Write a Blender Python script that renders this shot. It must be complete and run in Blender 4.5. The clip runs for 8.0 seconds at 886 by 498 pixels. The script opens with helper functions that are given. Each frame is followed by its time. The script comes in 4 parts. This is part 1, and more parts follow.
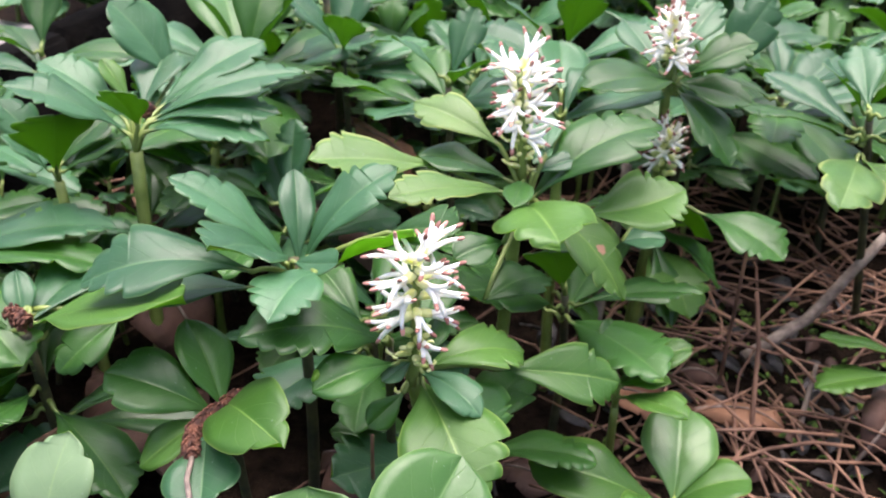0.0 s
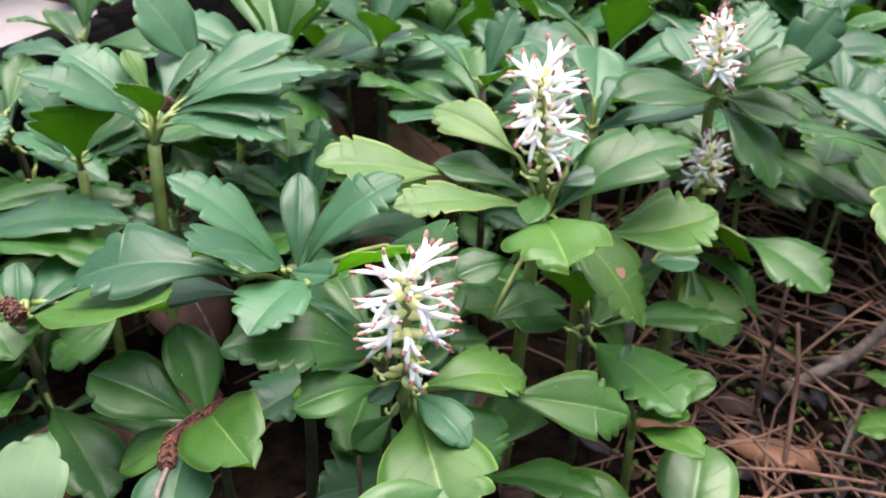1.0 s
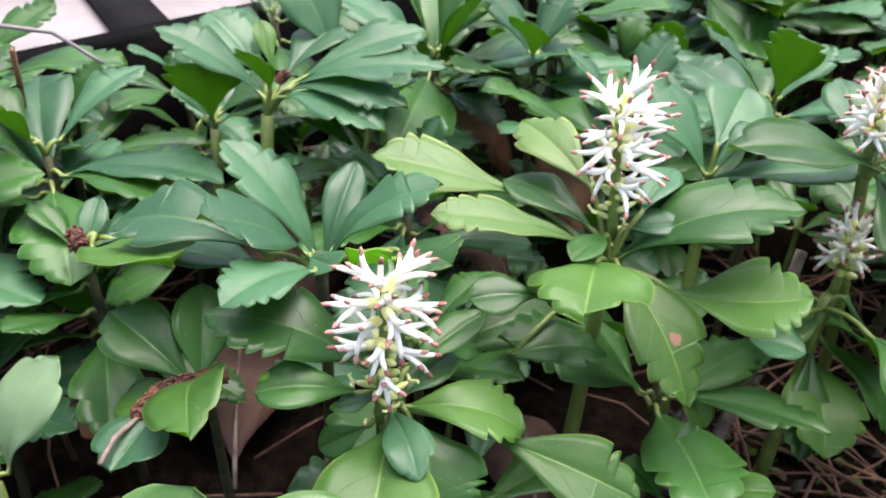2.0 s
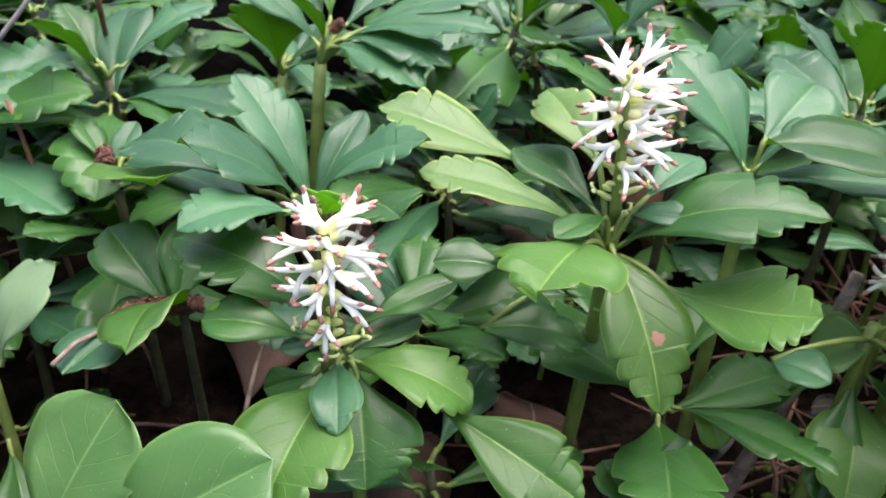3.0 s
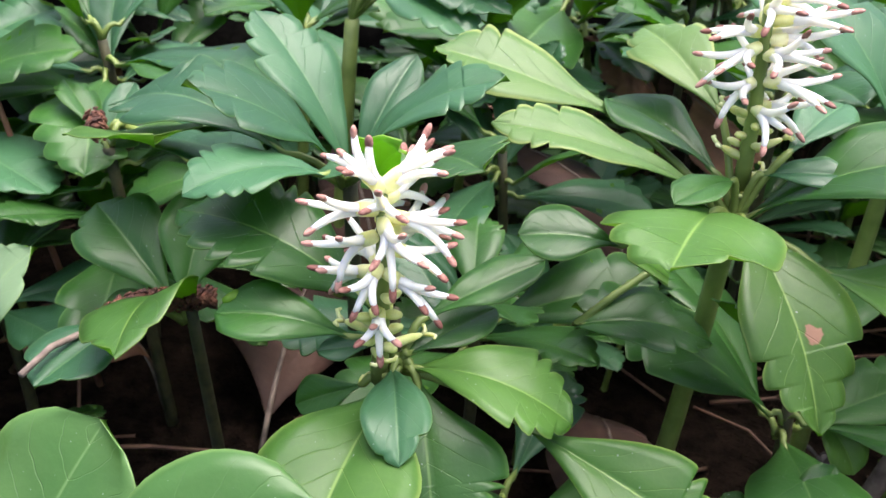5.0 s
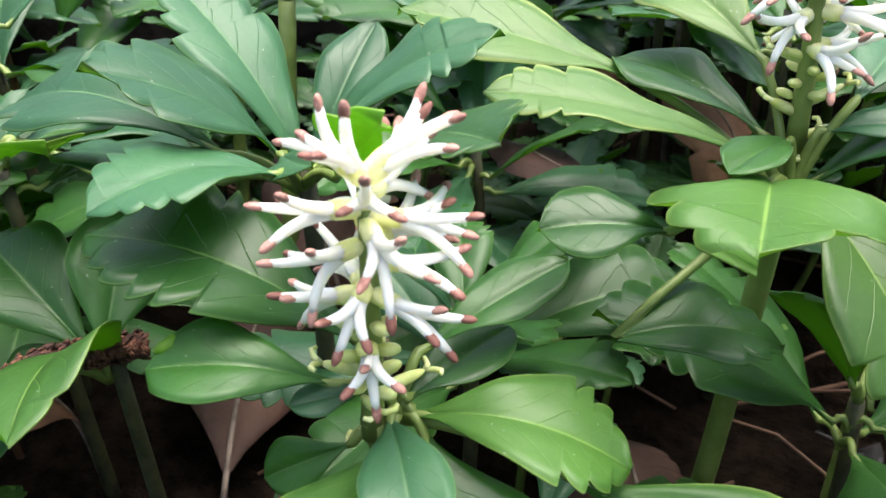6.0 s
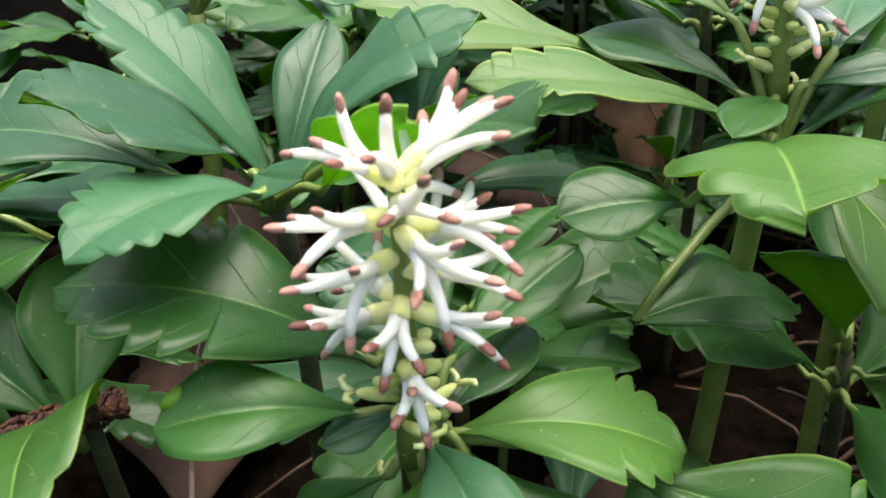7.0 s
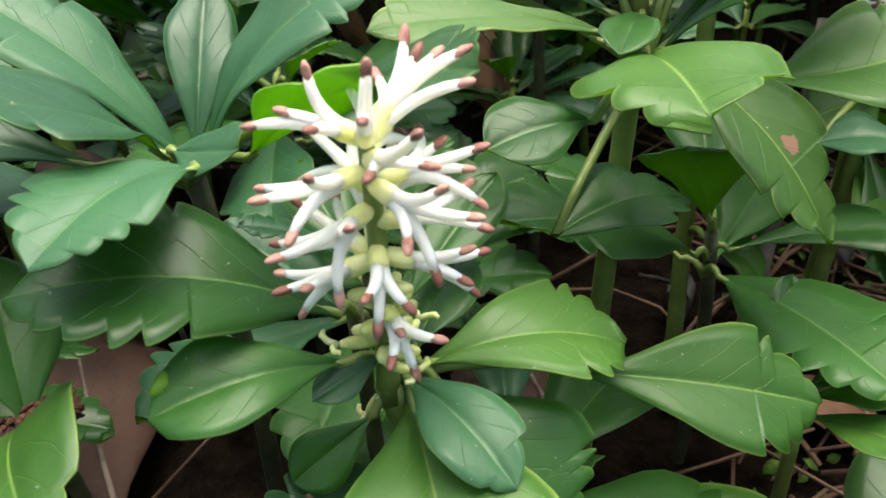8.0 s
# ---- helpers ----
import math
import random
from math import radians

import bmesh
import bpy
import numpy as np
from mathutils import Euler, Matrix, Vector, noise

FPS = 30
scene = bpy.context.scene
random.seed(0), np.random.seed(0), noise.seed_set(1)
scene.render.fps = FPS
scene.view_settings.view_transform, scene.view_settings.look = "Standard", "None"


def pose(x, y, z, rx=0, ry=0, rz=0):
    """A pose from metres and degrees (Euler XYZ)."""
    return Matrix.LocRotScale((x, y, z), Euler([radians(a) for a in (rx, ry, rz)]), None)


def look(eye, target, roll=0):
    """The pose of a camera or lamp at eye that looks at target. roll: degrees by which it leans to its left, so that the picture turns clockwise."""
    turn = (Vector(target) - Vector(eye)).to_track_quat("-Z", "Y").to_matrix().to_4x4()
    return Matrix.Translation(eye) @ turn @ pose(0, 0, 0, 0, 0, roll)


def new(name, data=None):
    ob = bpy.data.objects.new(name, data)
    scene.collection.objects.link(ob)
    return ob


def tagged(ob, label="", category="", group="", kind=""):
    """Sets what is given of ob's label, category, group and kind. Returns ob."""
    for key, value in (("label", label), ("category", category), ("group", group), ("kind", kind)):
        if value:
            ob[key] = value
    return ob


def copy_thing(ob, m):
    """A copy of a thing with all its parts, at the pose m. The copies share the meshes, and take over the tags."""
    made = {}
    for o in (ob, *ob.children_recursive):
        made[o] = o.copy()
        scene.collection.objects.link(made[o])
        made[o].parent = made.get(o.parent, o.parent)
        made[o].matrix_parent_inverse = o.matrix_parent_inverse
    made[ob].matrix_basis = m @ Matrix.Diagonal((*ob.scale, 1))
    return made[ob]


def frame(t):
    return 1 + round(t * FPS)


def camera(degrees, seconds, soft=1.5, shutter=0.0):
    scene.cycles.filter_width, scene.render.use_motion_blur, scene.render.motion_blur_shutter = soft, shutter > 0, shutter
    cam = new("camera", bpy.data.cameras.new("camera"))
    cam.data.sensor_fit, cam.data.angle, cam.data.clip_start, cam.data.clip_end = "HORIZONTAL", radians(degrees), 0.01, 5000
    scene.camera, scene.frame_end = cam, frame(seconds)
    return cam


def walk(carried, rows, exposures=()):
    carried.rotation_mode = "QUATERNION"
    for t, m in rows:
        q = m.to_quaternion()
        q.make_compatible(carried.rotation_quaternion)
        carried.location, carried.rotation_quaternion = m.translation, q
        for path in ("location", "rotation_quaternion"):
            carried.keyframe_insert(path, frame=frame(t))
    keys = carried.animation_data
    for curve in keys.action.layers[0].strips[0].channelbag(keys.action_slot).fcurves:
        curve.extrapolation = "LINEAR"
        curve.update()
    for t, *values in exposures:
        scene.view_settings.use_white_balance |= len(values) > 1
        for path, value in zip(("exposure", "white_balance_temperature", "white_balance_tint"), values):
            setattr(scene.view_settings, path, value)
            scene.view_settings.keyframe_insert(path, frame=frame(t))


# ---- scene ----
cam = camera(54.0, 8.0)
PATH = [
    (0, (0.0041, 0.0021, 0.2501), (-0.0148, 1.7003, -0.8063), 1.6),
    (0.5, (0.0094, 0.0081, 0.2478), (-0.0871, 1.6983, -0.8171), 1.9),
    (1, (0.021, 0.0169, 0.2493), (-0.1564, 1.6946, -0.8249), 1.8),
    (1.5, (0.0406, 0.0263, 0.2429), (-0.3561, 1.6874, -0.7981), 3.2),
    (1.7, (0.0545, 0.0353, 0.2433), (-0.5032, 1.6418, -0.8094), 3.1),
    (2.8, (0.1026, 0.068, 0.2354), (-0.8713, 1.4428, -0.8422), 5.0),
    (3, (0.1084, 0.0753, 0.2335), (-0.9258, 1.3874, -0.866), 4.6),
    (3.5, (0.1174, 0.0931, 0.2294), (-0.9801, 1.3574, -0.8648), 5.4),
    (4, (0.1167, 0.0963, 0.2296), (-1.0073, 1.3476, -0.8525), 2.9),
    (4.5, (0.1102, 0.0844, 0.2251), (-1.0087, 1.362, -0.8313), 4.2),
    (4.7, (0.0952, 0.0885, 0.2144), (-0.9939, 1.3749, -0.8622), 4.5),
    (5.8, (0.0576, 0.1072, 0.1842), (-0.9318, 1.5021, -0.8528), 1.3),
    (6, (0.0517, 0.1131, 0.18), (-0.9158, 1.5178, -0.8643), 1.1),
    (6.5, (0.0417, 0.116, 0.1737), (-0.8328, 1.5806, -0.8704), -0.4),
    (7, (0.0332, 0.1107, 0.1752), (-0.7059, 1.6559, -0.8572), -1.6),
    (7.5, (0.0268, 0.1076, 0.1727), (-0.5323, 1.6577, -0.9608), -3.6),
    (8, (0.0187, 0.1015, 0.1798), (-0.2981, 1.6907, -0.9925), -3.0),
]
cam.data.dof.use_dof, cam.data.dof.focus_distance, cam.data.dof.aperture_fstop = True, 0.140, 54.0
walk(cam, [(t, look(eye, target, roll)) for t, eye, target, roll in PATH], [(0, 1.57, 6400, 20), (3.0, 1.52, 6350, 18), (4.7, 1.52, 6350, 17), (6.0, 1.55, 6450, 9), (7.0, 1.31, 6700, 6), (7.5, 1.27, 6750, 5), (8.0, 1.29, 6800, 5)])


# ---- light ----
world = bpy.data.worlds.new("overcast_sky")
scene.world = world
world.use_nodes = True
wn = world.node_tree
sky = wn.nodes.new("ShaderNodeTexSky")
sky.sky_type, sky.sun_disc = "NISHITA", False
sky.sun_elevation, sky.sun_rotation = radians(79), radians(14)
sky.air_density, sky.dust_density, sky.ozone_density = 0.8, 6.0, 0.3
wn.nodes["Background"].inputs["Strength"].default_value = 0.13
wn.links.new(sky.outputs["Color"], wn.nodes["Background"].inputs["Color"])
sun = new("sun", bpy.data.lights.new("sun", "SUN"))
sun.data.energy, sun.data.angle, sun.data.color = 2.2, radians(60), (1.0, 0.975, 0.94)
sun.matrix_world = look((0.1, 0.62, 2.2), (0, 0.2, 0))


# ---- materials ----
def material(name):
    mat = bpy.data.materials.new(name)
    mat.use_nodes = True
    nodes, links = mat.node_tree.nodes, mat.node_tree.links
    return mat, nodes, links, nodes["Principled BSDF"]


def op(nodes, links, kind, a, b=None, c=None, clamp=False):
    """A maths node; a, b and c are sockets or numbers."""
    n = nodes.new("ShaderNodeMath")
    n.operation, n.use_clamp = kind, clamp
    for slot, value in zip(n.inputs, (a, b, c)):
        if value is None:
            continue
        if isinstance(value, (int, float)):
            slot.default_value = value
        else:
            links.new(value, slot)
    return n.outputs[0]


def step(nodes, links, value, lo, hi):
    n = nodes.new("ShaderNodeMapRange")
    n.interpolation_type = "SMOOTHSTEP"
    links.new(value, n.inputs[0])
    n.inputs[1].default_value, n.inputs[2].default_value = lo, hi
    return n.outputs[0]


def blend(nodes, links, factor, a, b):
    """A colour between a and b; each is a colour or a socket."""
    n = nodes.new("ShaderNodeMix")
    n.data_type = "RGBA"
    if isinstance(factor, (int, float)):
        n.inputs[0].default_value = factor
    else:
        links.new(factor, n.inputs[0])
    for slot, value in ((n.inputs[6], a), (n.inputs[7], b)):
        if isinstance(value, tuple):
            slot.default_value = (*value, 1)
        else:
            links.new(value, slot)
    return n.outputs[2]


def grain(nodes, links, scale, detail=3.0, rough=0.55):
    coords = nodes.new("ShaderNodeTexCoord")
    n = nodes.new("ShaderNodeTexNoise")
    n.inputs["Scale"].default_value, n.inputs["Detail"].default_value, n.inputs["Roughness"].default_value = scale, detail, rough
    links.new(coords.outputs["Object"], n.inputs["Vector"])
    return n.outputs["Fac"]


def bump(nodes, links, bsdf, height, strength, distance):
    n = nodes.new("ShaderNodeBump")
    n.inputs["Strength"].default_value, n.inputs["Distance"].default_value = strength, distance
    links.new(height, n.inputs["Height"])
    links.new(n.outputs[0], bsdf.inputs["Normal"])


def leaf_material(name, deep, pale, vein, margin, rough=0.42, thin=0.15, edge=0.965, rim_weight=0.35, spot=None):
    mat, nodes, links, bsdf = material(name)
    uv = nodes.new("ShaderNodeUVMap")
    split = nodes.new("ShaderNodeSeparateXYZ")
    links.new(uv.outputs[0], split.inputs[0])
    off = op(nodes, links, "MULTIPLY", op(nodes, links, "ABSOLUTE", op(nodes, links, "SUBTRACT", split.outputs[0], 0.5)), 2.0)
    along = split.outputs[1]
    info = nodes.new("ShaderNodeObjectInfo")
    cloud = grain(nodes, links, 55, 4)
    fine = grain(nodes, links, 900, 2)
    hue = op(nodes, links, "ADD", op(nodes, links, "MULTIPLY", cloud, 0.9), op(nodes, links, "MULTIPLY", info.outputs["Random"], 0.55))
    colour = blend(nodes, links, step(nodes, links, hue, 0.35, 1.15), deep, pale)
    wobble = op(nodes, links, "MULTIPLY", grain(nodes, links, 120, 2), 0.5)
    phase = op(nodes, links, "ADD", op(nodes, links, "SUBTRACT", op(nodes, links, "MULTIPLY", along, 6.0), op(nodes, links, "MULTIPLY", off, 2.1)), wobble)
    saw = op(nodes, links, "ABSOLUTE", op(nodes, links, "SUBTRACT", op(nodes, links, "FRACT", phase), 0.5))
    lateral = op(nodes, links, "MULTIPLY", step(nodes, links, saw, 0.030, 0.0), step(nodes, links, off, 0.98, 0.45))
    rib = step(nodes, links, off, 0.026, 0.006)
    cells = nodes.new("ShaderNodeTexVoronoi")
    cells.feature = "DISTANCE_TO_EDGE"
    cells.inputs["Scale"].default_value = 430
    links.new(nodes.new("ShaderNodeTexCoord").outputs["Object"], cells.inputs["Vector"])
    net = step(nodes, links, cells.outputs["Distance"], 0.10, 0.0)
    lines = op(nodes, links, "MAXIMUM", op(nodes, links, "MULTIPLY", lateral, 0.17), op(nodes, links, "MULTIPLY", rib, 0.42))
    lines = op(nodes, links, "MAXIMUM", lines, op(nodes, links, "MULTIPLY", net, 0.025))
    colour = blend(nodes, links, lines, colour, vein)
    rim = op(nodes, links, "MULTIPLY", step(nodes, links, op(nodes, links, "ADD", off, op(nodes, links, "MULTIPLY", cloud, 0.05)), edge, edge + 0.07), step(nodes, links, along, 0.15, 0.45))
    colour = blend(nodes, links, op(nodes, links, "MULTIPLY", rim, rim_weight), colour, margin)
    flecks = step(nodes, links, grain(nodes, links, 1800, 0), 0.83, 0.86)
    colour = blend(nodes, links, op(nodes, links, "MULTIPLY", flecks, 0.5), colour, (0.45, 0.5, 0.4))
    if spot:
        dx = op(nodes, links, "MULTIPLY", op(nodes, links, "SUBTRACT", split.outputs[0], spot[0]), 1.0)
        dy = op(nodes, links, "MULTIPLY", op(nodes, links, "SUBTRACT", along, spot[1]), 2.0)
        away = op(nodes, links, "SQRT", op(nodes, links, "ADD", op(nodes, links, "POWER", dx, 2.0), op(nodes, links, "POWER", dy, 2.0)))
        away = op(nodes, links, "ADD", away, op(nodes, links, "MULTIPLY", op(nodes, links, "SUBTRACT", grain(nodes, links, 420, 3), 0.5), 0.16))
        colour = blend(nodes, links, step(nodes, links, away, 0.085, 0.06), colour, (0.24, 0.125, 0.08))
    links.new(colour, bsdf.inputs["Base Color"])
    links.new(op(nodes, links, "ADD", op(nodes, links, "MULTIPLY", cloud, 0.22), rough - 0.1), bsdf.inputs["Roughness"])
    bsdf.inputs["Specular IOR Level"].default_value = 0.38
    relief = op(nodes, links, "ADD", op(nodes, links, "ADD", op(nodes, links, "MULTIPLY", lateral, -0.35), op(nodes, links, "MULTIPLY", cloud, 0.9)), op(nodes, links, "MULTIPLY", fine, 0.12))
    bump(nodes, links, bsdf, relief, 0.42, 0.0012)
    lit = nodes.new("ShaderNodeBsdfTranslucent")
    links.new(blend(nodes, links, 0.85, colour, (0.42, 0.80, 0.07)), lit.inputs["Color"])
    mix = nodes.new("ShaderNodeMixShader")
    mix.inputs[0].default_value = thin
    links.new(bsdf.outputs[0], mix.inputs[1])
    links.new(lit.outputs[0], mix.inputs[2])
    links.new(mix.outputs[0], nodes["Material Output"].inputs["Surface"])
    return mat


def plain_material(name, dark, light, scale, rough, relief=0.3, distance=0.0006, spread=(0.3, 0.7), spec=0.5, vary=0.0, glow=0.0):
    mat, nodes, links, bsdf = material(name)
    value = grain(nodes, links, scale, 4)
    if vary:
        info = nodes.new("ShaderNodeObjectInfo")
        value = op(nodes, links, "ADD", value, op(nodes, links, "MULTIPLY", op(nodes, links, "SUBTRACT", info.outputs["Random"], 0.5), vary))
    colour = blend(nodes, links, step(nodes, links, value, *spread), dark, light)
    links.new(colour, bsdf.inputs["Base Color"])
    bsdf.inputs["Roughness"].default_value = rough
    bsdf.inputs["Specular IOR Level"].default_value = spec
    bump(nodes, links, bsdf, grain(nodes, links, scale * 4, 3), relief, distance)
    if glow:
        lit = nodes.new("ShaderNodeBsdfTranslucent")
        links.new(colour, lit.inputs["Color"])
        mix = nodes.new("ShaderNodeMixShader")
        mix.inputs[0].default_value = glow
        links.new(bsdf.outputs[0], mix.inputs[1])
        links.new(lit.outputs[0], mix.inputs[2])
        links.new(mix.outputs[0], nodes["Material Output"].inputs["Surface"])
    return mat


DARK = leaf_material("mature_leaf", (0.0119, 0.0530, 0.0077), (0.0329, 0.1122, 0.0186), (0.17, 0.30, 0.08), (0.19, 0.33, 0.09), rough=0.40, thin=0.14)
BLUE = leaf_material("bluish_leaf", (0.0182, 0.0697, 0.0280), (0.0437, 0.1335, 0.0558), (0.16, 0.29, 0.11), (0.18, 0.30, 0.10), rough=0.40, thin=0.13)
FRESH = leaf_material("young_leaf", (0.0255, 0.0855, 0.0106), (0.0603, 0.1508, 0.0239), (0.30, 0.46, 0.10), (0.36, 0.48, 0.12), rough=0.42, thin=0.20)
SPOT = leaf_material("spotted_leaf", (0.0328, 0.0859, 0.0119), (0.0671, 0.1472, 0.0245), (0.28, 0.42, 0.10), (0.33, 0.45, 0.12), rough=0.42, thin=0.15, spot=(0.40, 0.585))
YELLOW = leaf_material("yellowing_leaf", (0.0490, 0.1313, 0.0291), (0.1224, 0.2057, 0.0536), (0.30, 0.40, 0.14), (0.34, 0.40, 0.13), rough=0.42, thin=0.22, edge=0.90, rim_weight=0.6)
UNDER = leaf_material("leaf_underside", (0.0474, 0.1313, 0.0120), (0.0839, 0.1926, 0.0238), (0.20, 0.32, 0.09), (0.24, 0.36, 0.10), rough=0.5, thin=0.55)
# lighter and greyer green, with the sky's sheen mixed into the leaf colour
SHEEN = leaf_material("broad_sheen_leaf", (0.0416, 0.1165, 0.0262), (0.0883, 0.1727, 0.0490), (0.20, 0.34, 0.12), (0.24, 0.38, 0.12), rough=0.33, thin=0.14)
PALE = leaf_material("pale_puckered_leaf", (0.13, 0.22, 0.11), (0.22, 0.33, 0.18), (0.26, 0.40, 0.15), (0.30, 0.42, 0.15), rough=0.5, thin=0.25)
# yellow-green that carries the glow of light shining through a leaf
LIME = leaf_material("lime_backlit_leaf", (0.085, 0.21, 0.012), (0.15, 0.30, 0.03), (0.26, 0.42, 0.08), (0.30, 0.45, 0.10), rough=0.45, thin=0.35)
STALK = plain_material("green_stem", (0.11, 0.16, 0.03), (0.22, 0.29, 0.07), 90, 0.45, 0.25)
BARK = plain_material("woody_stem", (0.022, 0.026, 0.010), (0.075, 0.070, 0.026), 140, 0.7, 0.5)
WHITE = plain_material("white_filament", (0.94, 0.90, 0.77), (0.97, 0.94, 0.83), 300, 0.42, 0.1, 0.0003)
CREAM = plain_material("yellow_green_sepal", (0.70, 0.72, 0.22), (0.88, 0.88, 0.48), 260, 0.45, 0.2, 0.0003)
BUD = plain_material("green_bud", (0.42, 0.49, 0.14), (0.66, 0.69, 0.32), 260, 0.45, 0.2, 0.0003)
for flesh in (WHITE, CREAM, BUD):
    waxy = flesh.node_tree.nodes["Principled BSDF"].inputs
    waxy["Subsurface Weight"].default_value, waxy["Subsurface Scale"].default_value = 0.8, 0.0025
    waxy["Subsurface Radius"].default_value = (1.0, 0.9, 0.7)
ANTHER = plain_material("brown_anther", (0.20, 0.075, 0.055), (0.50, 0.26, 0.21), 700, 0.6, 0.4, 0.0003, vary=0.4)
# near-black: the shade under the dense leaves is put into the soil's colour
SOIL = plain_material("shaded_soil", (0.004, 0.003, 0.002), (0.020, 0.013, 0.009), 120, 1.0, 1.0, 0.004, spec=0.05)
NEEDLE = plain_material("dry_pine_needle", (0.075, 0.035, 0.022), (0.25, 0.135, 0.085), 60, 0.7, 0.3)
DEAD = plain_material("dead_leaf_tan", (0.09, 0.035, 0.016), (0.26, 0.125, 0.065), 60, 0.7, 0.7, 0.001)
RUST = plain_material("dead_leaf_brown", (0.030, 0.013, 0.009), (0.085, 0.04, 0.026), 50, 0.75, 0.7, 0.001)
TWIG = plain_material("grey_twig", (0.10, 0.075, 0.06), (0.28, 0.22, 0.18), 150, 0.85, 0.6)
CONE = plain_material("brown_catkin", (0.040, 0.013, 0.009), (0.20, 0.075, 0.040), 420, 0.75, 0.9, 0.001)


# ---- mesh helpers ----
def finish(bm, name, mats, parent=None, smooth=True):
    data = bpy.data.meshes.new(name)
    bm.normal_update()
    for f in bm.faces:
        f.smooth = smooth
    bm.to_mesh(data)
    bm.free()
    for m in mats:
        data.materials.append(m)
    ob = new(name, data)
    ob.parent = parent
    return ob


def part(name, bm, mat, parent, label=""):
    ob = finish(bm, name, mat if isinstance(mat, (list, tuple)) else [mat], parent)
    return tagged(ob, label) if label else ob


def tube(bm, points, radii, sides=8, slot=0):
    """A round tube along points, closed at both ends."""
    pts = [Vector(p) for p in points]
    rings, turn = [], None
    for i, p in enumerate(pts):
        way = (pts[min(i + 1, len(pts) - 1)] - pts[max(i - 1, 0)]).normalized()
        if turn is None:
            turn = way.orthogonal().normalized()
        turn = (turn - way * turn.dot(way)).normalized()
        side = way.cross(turn)
        r = radii[i] if isinstance(radii, (list, tuple)) else radii
        rings.append([bm.verts.new(p + (turn * math.cos(a) + side * math.sin(a)) * r) for a in [2 * math.pi * k / sides for k in range(sides)]])
    for a, b in zip(rings, rings[1:]):
        for k in range(sides):
            bm.faces.new((a[k], a[(k + 1) % sides], b[(k + 1) % sides], b[k])).material_index = slot
    bm.faces.new(rings[0][::-1]).material_index = slot
    bm.faces.new(rings[-1]).material_index = slot


def arc(a, b, lift, n=6):
    """Points on a curve from a to b, whose middle is moved by lift."""
    a, b, lift = Vector(a), Vector(b), Vector(lift)
    return [a.lerp(b, i / n) + lift * (4 * (i / n) * (1 - i / n)) for i in range(n + 1)]


ACROSS = (-1, -0.72, -0.4, -0.08, 0, 0.08, 0.4, 0.72, 1)


